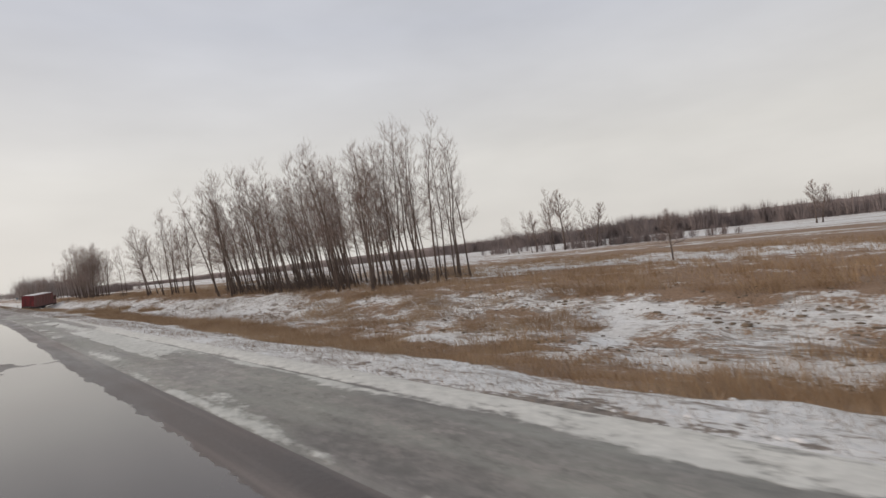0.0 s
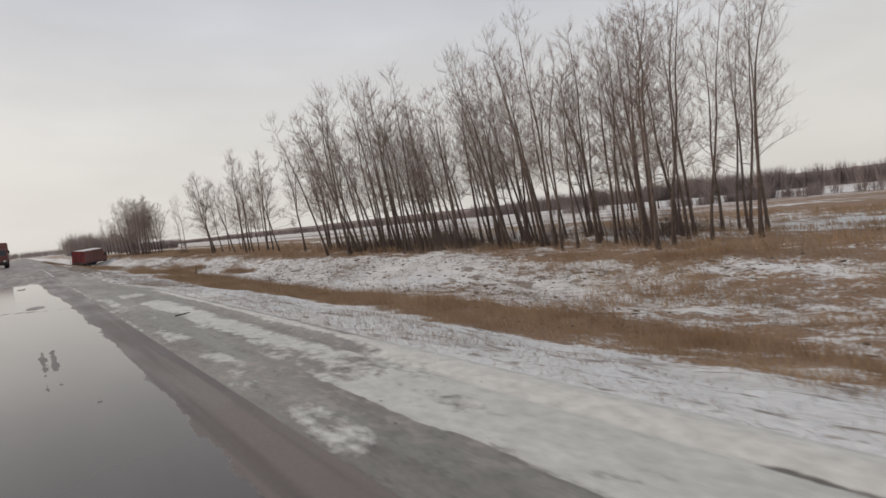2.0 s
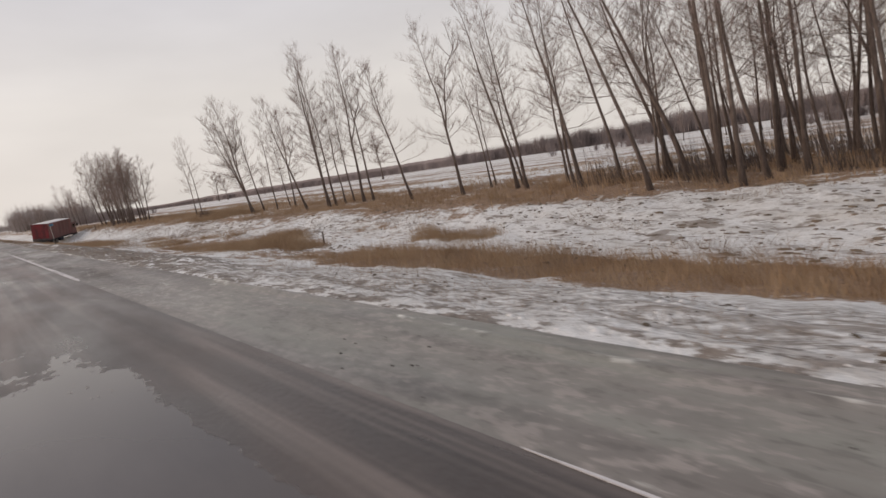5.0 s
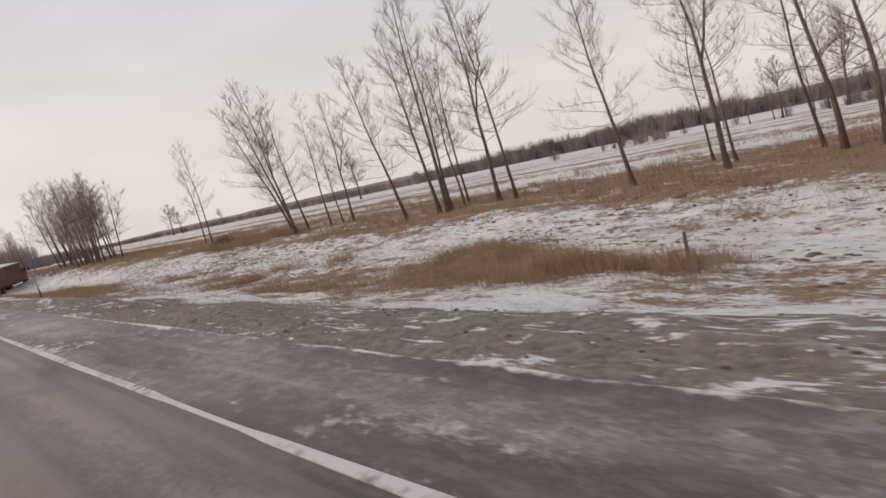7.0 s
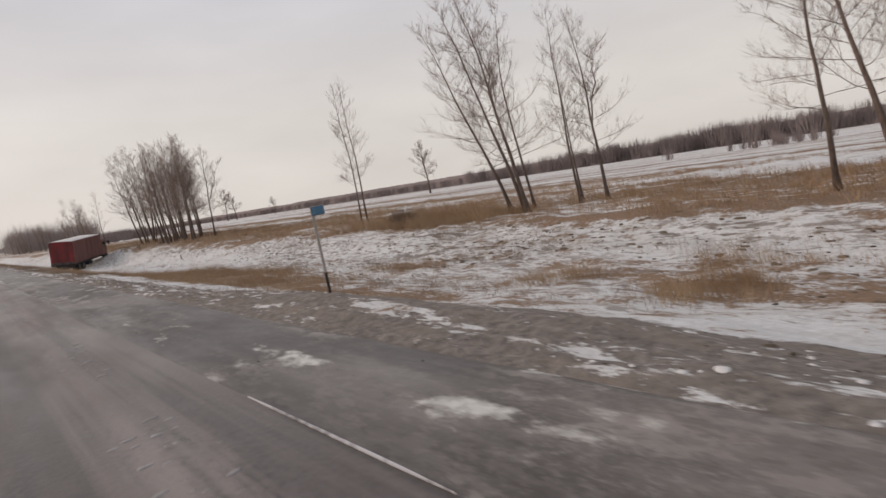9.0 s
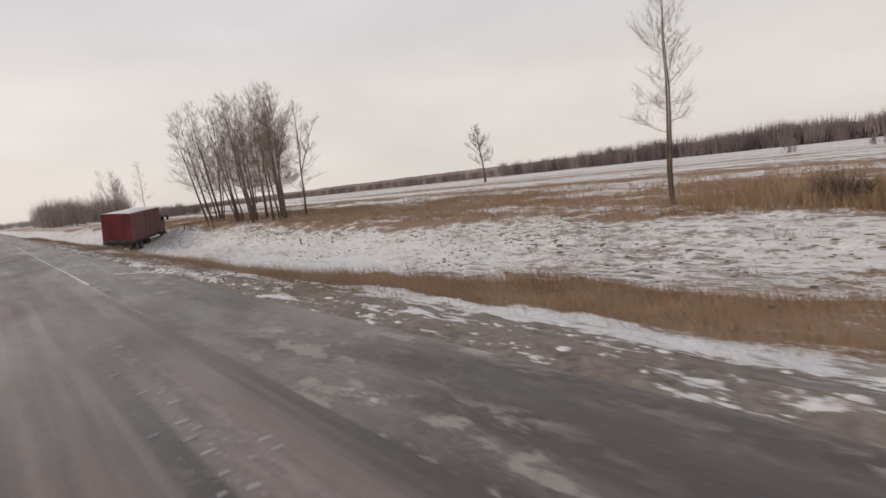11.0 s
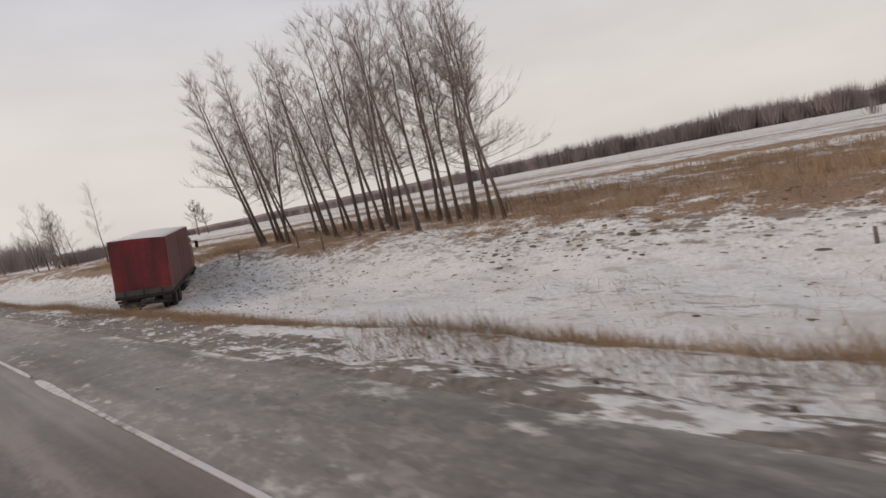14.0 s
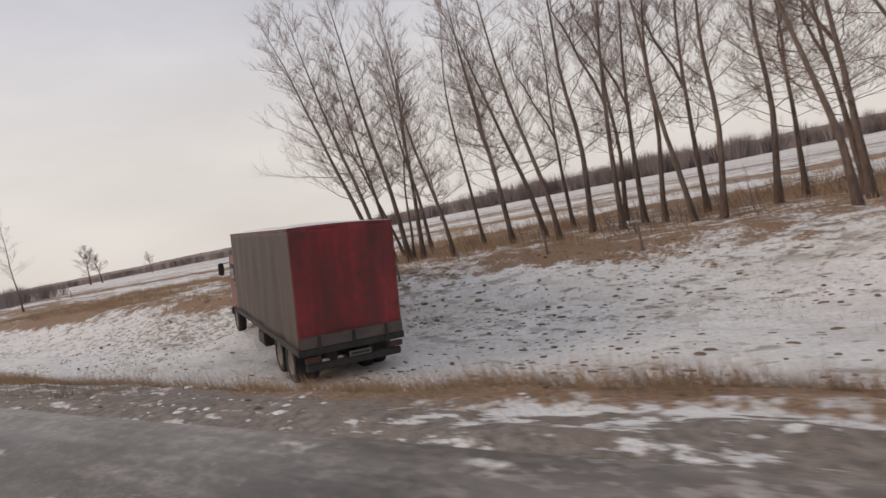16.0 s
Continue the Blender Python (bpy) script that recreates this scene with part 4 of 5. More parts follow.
# the grove by the lorry
SECOND = "tall bare tree of a loose grove, trunk leaning in the wind"
for x, y, h in ((18.7, 156.5, 11.0), (20.3, 154.5, 13.0), (19.2, 152.1, 12.8), (21.5, 153.5, 13.4),
                (20.4, 151.2, 13.6), (20.2, 150.0, 13.0), (21.2, 149.4, 12.6), (18.8, 147.4, 13.2), (19.0, 146.6, 12.4), (17.4, 143.4, 12.0), (20.8, 145.1, 13.4), (19.0, 142.9, 12.6),
                (19.8, 142.9, 11.4), (19.4, 141.6, 12.6), (19.0, 140.3, 11.6), (17.8, 138.8, 10.4), (22.2, 147.3, 13.2), (20.8, 148.6, 13.8), (24.4, 153.2, 12.0), (22.6, 155.6, 11.8),
                (23.5, 150.6, 12.6), (22.8, 144.2, 11.6), (21.4, 156.4, 12.4)):
    plant("tall" if tree_rnd.random() < 0.7 else "slim", x, y, h * 0.89, SECOND, "second grove", lean=tree_rnd.uniform(-3, 1) + 4.0 * min(1, max(0, (y - 150) / 9)))

for x, y, h, over in ((18.75, 160.0, 12.2, 5.5), (19.5, 160.9, 13.2, 3.0), (20.5, 160.9, 11.6, 5.0), (20.2, 159.8, 13.2, 1.0), (20.4, 159.7, 9.0, -8.0), (20.0, 158.9, 11.8, -4.0), (22.5, 161.8, 11.0, 4.0), (24.0, 161.0, 11.5, 1.0)):
    plant("tall" if h > 11.2 else "slim", x, y, h, SECOND, "second grove", turn=tree_rnd.uniform(-8, 8), lean=over)

# trees further along the road and out in the field
DISTANT = "distant bare tree standing in brown grass"
for kind, x, y, h in (("slim", 24.5, 216, 12), ("slim", 27.0, 244, 10), ("slim", 25.5, 250, 13), ("tall", 27.5, 256, 13), ("slim", 29.0, 258, 12), ("slim", 26.0, 262, 14), ("slim", 28.5, 266, 12),
                      ("tall", 30.5, 270, 12), ("slim", 27.0, 278, 12), ("tall", 33.0, 290, 12), ("spread", 30.0, 300, 11), ("spread", 24.0, 318, 10), ("tall", 28.0, 330, 11), ("spread", 22.0, 345, 9), ("spread", 26.0, 352, 10), ("tall", 20.0, 366, 10), ("spread", 30.0, 372, 12), ("spread", 23.0, 385, 10), ("tall", 27.0, 398, 11), ("spread", 21.0, 410, 10), ("spread", 33.0, 420, 12), ("tall", 25.0, 436, 11), ("spread", 20.0, 450, 10), ("old", 172, 530, 26), ("old", 183, 538, 24), ("old", 222, 545, 16), ("old", 132, 227, 19),
                      ("tall", 94, 73, 13.5), ("old", 95, 71, 12.5), ("tall", 96, 75, 11), ("tall", 95, 80, 9.5), ("old", 95.5, 79, 9), ("tall", 94, 83, 9), ("tall", 95, 87, 8.5), ("tall", 96, 66, 10.5), ("old", 97, 64.5, 9), ("tall", 97, 68, 7), ("old", 150, 38, 10), ("old", 151, 37, 9), ("old", 29.5, 17.7, 3.0)):
    plant(kind, x, y, h, DISTANT, "distant trees", sink=0.15)


# ---- far woods and thickets ----
def woods(name, spots, label, mat=M_WOODS, fan=0.40, hairs=36, wide=0.0075, strip=None):
    """Many small bare crowns, each a rounded brush of fine rising twigs; a strip adds the dense stand behind them."""
    rnd = random.Random(9)
    tb = Tubes()
    for x, y, z, h in spots:
        r = h * fan
        tb.hair(Vector((x, y, z)), Vector((x, y + rnd.uniform(-0.1, 0.1) * h, z + h * 0.7)), 0.018 * h, rnd.uniform(0, 6.28))
        for _ in range(hairs):
            a, q = rnd.uniform(0, 6.28), rnd.uniform(0.0, 1.0)
            ca, sa = math.cos(a), math.sin(a)
            foot = Vector((x + ca * r * q * 0.6, y + sa * r * q * 0.6, z + h * rnd.uniform(0.0, 0.45)))
            tip = Vector((x + ca * r * q, y + sa * r * q, z + h * (0.76 + 0.24 * math.sqrt(1 - q * q)) * rnd.uniform(0.72, 1.0)))
            tb.hair(foot, tip, h * wide, rnd.uniform(0, 6.28))
    if strip is not None:
        rows = []
        for x, y, h in strip:
            k = len(tb.v)
            tb.v += [Vector((x, y, -0.3)), Vector((x + 1.5, y, h * 0.72)), Vector((x + 5, y, h)), Vector((x + 14, y, h * 0.9)), Vector((x + 16, y, -0.3))]
            rows.append(k)
        for a, b in zip(rows, rows[1:]):
            tb.f += [(a + i, b + i, b + i + 1, a + i + 1) for i in range(4)]
    ob = new(name, tb.mesh(name, mat, False))
    return tagged(ob, label, "woods", kind="stuff")


wr = random.Random(21)
def wood_edge(y):
    return 430 + 30 * math.sin(y * 0.004)


def wood_top(y):
    return 12.9 + 2.0 * (float(vnoise(y * 0.012, 0.5, 61)) - 0.5)


spots = []
for i in range(4600):
    y = -700 + 3400 * wr.random() ** 1.35
    spots.append((wood_edge(y) + wr.uniform(-2, 14), y, -0.2, wood_top(y) + wr.uniform(-1.8, 0.4)))
strip = [(wood_edge(y), y, wood_top(y) * 0.86 + 1.0 * float(vnoise(y * 0.21, 0.5, 62)) + 0.8 * float(vnoise(y * 0.7, 0.5, 63))) for y in np.arange(-700, 2700, 1.6)]
woods("far_woods", spots, "long dark strip of distant bare woods across the field", strip=strip)
spots = []
for i in range(700):
    y = 420 + 1500 * wr.random() ** 1.6
    spots.append((wr.uniform(22, 60) + (y - 420) * 0.05, y, -0.2, wr.uniform(9, 18)))
for i in range(600):
    y = 300 + 2200 * wr.random() ** 1.3
    spots.append((-wr.uniform(26, 90), y, -0.2, wr.uniform(8, 17)))
for i in range(900):
    spots.append((wr.uniform(-500, 500), wr.uniform(2300, 2450), -0.2, wr.uniform(18, 30)))
# lighter than the far woods: haze is painted into this stand's colour
woods("roadside_woods", spots, "haze-pale line of distant bare trees along the road", M_HAZE_WOODS, hairs=34)
spots = []
for cx, cy, r, n, h in ((402, 303, 22, 36, 18.5), (402, 228, 28, 48, 20), (402, 157, 20, 34, 18.5), (402, 340, 20, 34, 18), (404, 255, 20, 40, 17), (404, 420, 22, 36, 17), (405, 190, 18, 30, 17), (404, 95, 16, 24, 17), (120, 110, 7, 20, 3.5), (48, 300, 10, 60, 5), (36, 275, 6, 40, 4), (100, 66, 8, 40, 3.0), (104, 52, 7, 30, 3.0)):
    for _ in range(n):
        spots.append((cx + wr.gauss(0, r * 0.5), cy + wr.gauss(0, r), -0.2, h * wr.uniform(0.6, 1.05)))
woods("field_thickets", spots, "bare thickets scattered before the distant woods", fan=0.5, hairs=90, wide=0.010)


# ---- dry grass ----
def blades(name, n, xs_, ys_, keep, lo, hi, mat, label, seed, width=0.012, tuft=9, lean=0.35):
    """Dead grass as single tapering blades in tufts, rooted on the ground."""
    r = np.random.RandomState(seed)
    m = n // tuft
    cx, cy = r.uniform(*xs_, m), r.uniform(*ys_, m)
    ok = r.rand(m) < keep(cx, cy)
    cx, cy = cx[ok], cy[ok]
    size = r.uniform(0.6, 1.2, len(cx)) * (0.5 + 1.0 * vnoise(cx * 0.8, cy * 0.5, 99))
    cx, cy, size = np.repeat(cx, tuft), np.repeat(cy, tuft), np.repeat(size, tuft)
    k = len(cx)
    share = span(cx)
    x, y = world_x(cx) + r.normal(0, 0.14, k), cy + r.normal(0, 0.14, k)
    z = ground_z(x, y) - 0.02
    h = r.uniform(lo, hi, k) * size * share
    a, w = r.uniform(0, 6.28, k), width * share * r.uniform(0.6, 1.4, k)
    tx = x + h * (r.normal(0, lean, k) - 0.12)
    ty = y + h * (r.normal(0, lean, k) + 0.16)
    dx, dy = np.cos(a) * w, np.sin(a) * w
    v = np.stack([np.stack([x - dx, y - dy, z], 1), np.stack([x + dx, y + dy, z], 1), np.stack([tx, ty, z + h], 1)], 1).reshape(-1, 3)
    f = np.arange(k)[:, None] * 3 + np.array([[0, 1, 2]])
    ob = new(name, mesh_of(name, v.tolist(), f.tolist(), [mat]))
    return tagged(ob, label, "grass", kind="stuff")


def strip_keep(x, y):
    late = sstep(y, 100, 122)
    near_grass, far_grass = grass_edges(x, y)
    return (1 - drift(x, y)) * band(x, near_grass + 0.1, far_grass, 0.35) * sstep(vnoise(x * 0.5, y * 0.3, 71), -0.25 + 0.63 * band(y, 62, 100, 5), 0.25 + 0.51 * band(y, 62, 100, 5)) * (1 - 0.85 * late * sstep(vnoise(x * 0.4, y * 0.22, 19), 0.45, 0.6))


def field_keep(x, y):
    return np.clip(brown_cover(x, y) - 0.12 + 0.9 * (vnoise(x * 0.35, y * 0.3, 72) - 0.5), 0, 1) * sstep(x, 15.2, 16.8)


def inner_keep(x, y):
    late = sstep(y, 100, 122)
    return band(x, 8.0, 16.5, 0.6) * sstep(vnoise(x * 0.7, y * 0.45, 73), 0.52, 0.8) * (1 - 0.72 * late) * (1 - drift(x, y))


blades("roadside_grass", 780000, (5.0, 12.6), (-4, 178), strip_keep, 0.12, 0.42, M_BLADE, "strip of tall dry brown grass along the verge", 1, 0.0048, 9, 0.34)
blades("field_grass", 500000, (15.2, 44), (-2, 200), field_keep, 0.16, 0.48, M_BLADE, "brown dead grass covering the field under the trees", 2, 0.009, 9, 0.36)
blades("snow_weeds", 130000, (7.5, 17), (-2, 175), inner_keep, 0.12, 0.42, M_WEED, "dry weeds sticking out of the snow", 3, 0.005, 6, 0.6)
blades("verge_weeds", 70000, (4.3, 7.5), (-2, 178), lambda x, y: 0.9 * sstep(vnoise(x * 0.9, y * 0.5, 74), 0.35, 0.7), 0.06, 0.22, M_WEED, "short dry weeds on the gravel verge", 4, 0.004, 6, 0.6)
blades("thick_tussocks", 110000, (8.6, 13.0), (58, 84), lambda x, y: 0.7 * sstep(vnoise(x * 0.5, y * 0.3, 75), 0.55, 0.75), 0.2, 0.5, M_BLADE, "thick tussocks of dry reed grass", 5, 0.005, 9, 0.36)


blades("verge_tufts", 90000, (4.5, 6.8), (102, 178), lambda x, y: 0.75 * sstep(vnoise(x * 0.8, y * 0.35, 78), 0.45, 0.65), 0.10, 0.34, M_WEED, "brown tufts of dead weeds beside the ditch", 8, 0.005, 8, 0.45)
blades("snow_stubble", 24000, (4.6, 6.2), (2, 44), lambda x, y: 0.25 + 0.7 * sstep(vnoise(x * 0.9, y * 0.5, 79), 0.35, 0.7), 0.03, 0.13, M_WEED, "short dark stubble poking through the snow", 9, 0.005, 5, 0.7)
blades("ditch_tussocks", 120000, (8.2, 16.5), (2, 34), lambda x, y: 0.9 * np.clip(sstep(vnoise(x * 0.55, y * 0.35, 101), 0.54, 0.70) + brown_bed(x, y), 0, 1) * (0.5 + 0.5 * (1 - sstep(y, 22, 32))) * (1 - drift(x, y)), 0.12, 0.38, M_BLADE, "tussocks of dry grass among the snow in the ditch", 10, 0.0055, 10, 0.42)
M_SAPLING = blade_material("sapling_bark", (0.075, 0.055, 0.046), (0.15, 0.115, 0.10))
blades("grove_undergrowth", 12000, (17.5, 27.5), (32, 59), lambda x, y: 0.75 * sstep(vnoise(x * 0.5, y * 0.5, 76), 0.3, 0.6), 0.5, 1.9, M_SAPLING, "thin dark saplings among the trunks of the grove", 6, 0.011, 5, 0.13)
blades("grove_saplings", 1500, (17.5, 25), (138, 163), lambda x, y: 0.6 * sstep(vnoise(x * 0.5, y * 0.5, 77), 0.35, 0.65), 0.5, 2.0, M_SAPLING, "thin bare saplings under the taller trees", 7, 0.009, 5, 0.15)


def shrub(x, y, height, wide, label):
    """A low bare bush: many thin stems fanning out from one foot, each with side twigs."""
    rnd = random.Random(44)
    tb = Tubes()
    for _ in range(150):
        a, q = rnd.uniform(0, 6.28), math.sqrt(rnd.random())
        foot = Vector((math.cos(a) * q * wide * 0.45, math.sin(a) * q * wide * 0.45, -0.05))
        tip = Vector((math.cos(a) * q * wide, math.sin(a) * q * wide, height * (1 - 0.45 * q * q) * rnd.uniform(0.65, 1.05)))
        knee = foot.lerp(tip, 0.5) + Vector((0, 0, 0.10 * height))
        tb.spike(foot, knee, 0.010)
        tb.spike(foot.lerp(knee, 0.95), tip, 0.008)
        for _ in range(11):
            p = foot.lerp(knee, rnd.uniform(0.2, 1)) if rnd.random() < 0.5 else knee.lerp(tip, rnd.random())
            e = p + Vector((rnd.uniform(-1, 1), rnd.uniform(-1, 1), rnd.uniform(-0.1, 1.1))) * 0.20 * height
            tb.hair(p, e, 0.008, rnd.uniform(0, 6.28))
    ob = new("shrub", tb.mesh("shrub", M_SHRUB, False))
    ob.matrix_basis = pose(x, y, float(ground_z(x, y)))
    return tagged(ob, label, "shrub")


M_SHRUB = blade_material("shrub_twigs", (0.105, 0.072, 0.056), (0.19, 0.135, 0.105))
shrub(18.0, 102.2, 1.15, 0.95, "dark brown bare bush standing in dead field grass")
blades("bank_grass", 26000, (16.6, 21.5), (95.5, 107), lambda x, y: np.clip(0.25 + 1.2 * (vnoise(x * 0.45, y * 0.3, 80) - 0.3), 0, 1), 0.35, 0.85, M_BLADE, "tall dead grass on the edge of the field", 11, 0.008, 9, 0.3)


# ---- snow lumps, clods, stones ----
def lumps(name, n, xs_, ys_, keep, lo, hi, flat, mat, label, cat, seed, zf=profile, sunk=0.3, along=(0.8, 1.7)):
    """Small rounded pieces lying scattered, each an uneven faceted pebble."""
    r = np.random.RandomState(seed)
    x, y = r.uniform(*xs_, n), r.uniform(*ys_, n)
    ok = r.rand(n) < keep(x, y)
    x, y = x[ok], y[ok]
    k = len(x)
    s = lo * (hi / lo) ** (r.rand(k) ** 1.8) * span(x)
    z = world_z(x, zf(x, y))
    ring = np.array([[math.cos(t), math.sin(t)] for t in np.arange(6) * math.pi / 3])
    stretch = r.uniform(*along, (k, 1))
    v = np.zeros((k, 13, 3))
    for j, (rad, hh) in enumerate(((1.0, 0.0), (0.72, 0.75))):
        jit = r.uniform(0.7, 1.25, (k, 6))
        v[:, j * 6:j * 6 + 6, 0] = ring[None, :, 0] * rad * jit
        v[:, j * 6:j * 6 + 6, 1] = ring[None, :, 1] * rad * jit * stretch
        v[:, j * 6:j * 6 + 6, 2] = hh * flat * r.uniform(0.7, 1.2, (k, 6)) - (sunk if j == 0 else 0)
    v[:, 12, 2] = flat * 1.05
    v = v * s[:, None, None] + np.stack([world_x(x), y, z], 1)[:, None, :]
    f = []
    tri = [(a, (a + 1) % 6, 6 + (a + 1) % 6, 6 + a) for a in range(6)]
    cap = [(6 + a, 6 + (a + 1) % 6, 12) for a in range(6)]
    for i in range(k):
        b = i * 13
        f += [tuple(b + q for q in t) for t in tri + cap]
    ob = new(name, mesh_of(name, v.reshape(-1, 3).tolist(), f, [mat], True))
    return tagged(ob, label, cat, kind="stuff")


lumps("verge_snow_lumps", 4200, (4.0, 6.0), (-4, 178), lambda x, y: 0.9 * sstep(vnoise(x * 0.8, y * 0.25, 81), 0.4, 0.75), 0.015, 0.07, 0.25, M_SNOW, "crusted lumps of old snow along the verge", "snow", 11)
lumps("frozen_clods", 9000, (8.5, 16.5), (0, 175), lambda x, y: sstep(vnoise(x * 0.45, y * 0.25, 82), 0.5, 0.75) * (1 - sstep(y, 100, 122) * (0.95 - 0.3 * sstep(x, 12.5, 14.5))), 0.015, 0.07, 0.45, M_CLOD, "dark frozen clods of earth in the snow", "earth", 12)
lumps("earth_ridges", 11000, (8.8, 16.6), (0, 176), lambda x, y: sstep(vnoise(x * 0.5, y * 0.22, 86), 0.42 - 0.2 * sstep(y, 138, 148), 0.66 - 0.2 * sstep(y, 138, 148)) * (1 - 0.9 * band(y, 111, 141, 8) * (1 - sstep(x, 11.0, 12.5))), 0.012, 0.055, 0.6, M_EARTH, "dark strips of bare frozen earth showing through the snow", "earth", 17, along=(1.3, 3.6))
lumps("earth_clods", 9000, (8.6, 16.0), (2, 176), lambda x, y: 0.7 * np.clip(crumbly(x, y), 0, 1) * sstep(vnoise(x * 0.6, y * 0.25, 87), 0.5, 0.72), 0.022, 0.085, 0.6, M_EARTH, "broken dark clods of frozen earth lying in the snow", "earth", 18, along=(0.9, 2.6))
lumps("ice_crust", 1500, (4.05, 5.3), (56, 172), lambda x, y: sstep(vnoise(x * 0.7, y * 0.22, 85), 0.4, 0.65) * sstep(y, 98, 108), 0.02, 0.08, 0.14, M_SNOW, "flat broken plates of icy snow crust along the verge", "ice", 16, sunk=0.12)
lumps("verge_clods", 4000, (4.1, 6.4), (42, 178), lambda x, y: sstep(vnoise(x * 0.9, y * 0.3, 84), 0.45, 0.7), 0.01, 0.045, 0.5, M_CLOD, "dark crumbs of frozen soil along the verge", "earth", 14)
lumps("slush_crumbs", 2600, (0.3, 1.8), (80, 126), lambda x, y: np.exp(-((x - 1.02) / 0.24) ** 2) * sstep(vnoise(x * 1.5, y * 0.9, 36), 0.3, 0.65), 0.02, 0.11, 0.10, M_SLUSH, "frozen slush crumbs between the wheel tracks", "slush", 15, crown_z, along=(0.22, 0.5))
lumps("shoulder_stones", 1100, (2.1, 4.4), (-2, 176), lambda x, y: 0.25 + 0.7 * sstep(vnoise(x * 0.7, y * 0.3, 83), 0.5, 0.75), 0.005, 0.019, 0.8, M_STONE, "small dark stones scattered on the shoulder", "stones", 13,
      lambda x, y: shoulder_z(x, y), 0.2)


# ---- the lorry in the ditch ----
M_TARP_RED = tarp_material("red_tarpaulin", (0.205, 0.019, 0.022), (0.072, 0.024, 0.024), 0.28, 0.5)
M_TARP_FADED = tarp_material("faded_red_tarpaulin", (0.185, 0.066, 0.060), (0.110, 0.066, 0.058), 0.24)
M_TARP_GREY = tarp_material("grey_dirty_tarpaulin", (0.066, 0.046, 0.041), (0.042, 0.034, 0.031), 0.30)
M_CHASSIS = simple("dirty_chassis", (0.030, 0.026, 0.025), 0.85, scale=7, vary=0.5)
M_TYRE = simple("tyre_rubber", (0.022, 0.021, 0.020), 0.9, scale=14, vary=0.4)
M_RIM = simple("dusty_rim", (0.16, 0.15, 0.145), 0.6, 0.5, scale=9, vary=0.4)
M_CAB = simple("dark_blue_cab_paint", (0.018, 0.020, 0.030), 0.8, scale=3, vary=0.4)
M_CAB_RED = simple("dull_red_cab_paint", (0.13, 0.045, 0.04), 0.5, scale=3, vary=0.35)
M_BOARD = simple("dirty_tail_board", (0.080, 0.060, 0.056), 0.75, scale=6, vary=0.4)
M_GLASS = simple("dark_window_glass", (0.02, 0.022, 0.025), 0.06, scale=2, vary=0.2)
M_LAMP = simple("red_lamp_glass", (0.050, 0.014, 0.012), 0.3, scale=12, vary=0.3)
M_PLATE = simple("dusty_plate", (0.10, 0.093, 0.088), 0.6, scale=12, vary=0.2)
M_HEAD = simple("headlamp_glass", (0.75, 0.75, 0.72), 0.15, scale=12, vary=0.1)


def cloth(w, h, origin, right, up, out, seed, folds=0.02, nx=28, nz=20, thick=0.03):
    """A hanging sheet with thickness, soft folds and ropes' dents."""
    rnd_off = seed * 13.7
    o, r, u, n = Vector(origin), Vector(right), Vector(up), Vector(out)
    bm = bmesh.new()
    grid = [[[None] * (nx + 1) for _ in range(nz + 1)] for _ in range(2)]
    for s in range(2):
        for j in range(nz + 1):
            for i in range(nx + 1):
                a, b = i / nx, j / nz
                edge = min(1, 6 * a, 6 * (1 - a)) * min(1, 8 * (1 - b))
                d = folds * edge * (1.4 * (float(vnoise(a * w * 2.3 + rnd_off, b * h * 0.6, seed)) - 0.5) + math.sin(a * w * 5.1 + 1.3 * math.sin(b * 3 + seed)) * 0.35
                                    + 0.8 * (float(vnoise(a * w * 1.1 + b * 2 + rnd_off, b * h * 1.7, seed + 3)) - 0.5))
                grid[s][j][i] = bm.verts.new(o + r * (a * w) + u * (b * h) + n * (d - s * thick))
    for j in range(nz):
        for i in range(nx):
            g = grid[0]
            bm.faces.new((g[j][i], g[j][i + 1], g[j + 1][i + 1], g[j + 1][i]))
            g = grid[1]
            bm.faces.new((g[j][i], g[j + 1][i], g[j + 1][i + 1], g[j][i + 1]))
    for i in range(nx):
        bm.faces.new((grid[0][0][i], grid[1][0][i], grid[1][0][i + 1], grid[0][0][i + 1]))
        bm.faces.new((grid[0][nz][i], grid[0][nz][i + 1], grid[1][nz][i + 1], grid[1][nz][i]))
    for j in range(nz):
        bm.faces.new((grid[0][j][0], grid[0][j + 1][0], grid[1][j + 1][0], grid[1][j][0]))
        bm.faces.new((grid[0][j][nx], grid[1][j][nx], grid[1][j + 1][nx], grid[0][j + 1][nx]))
    return bm


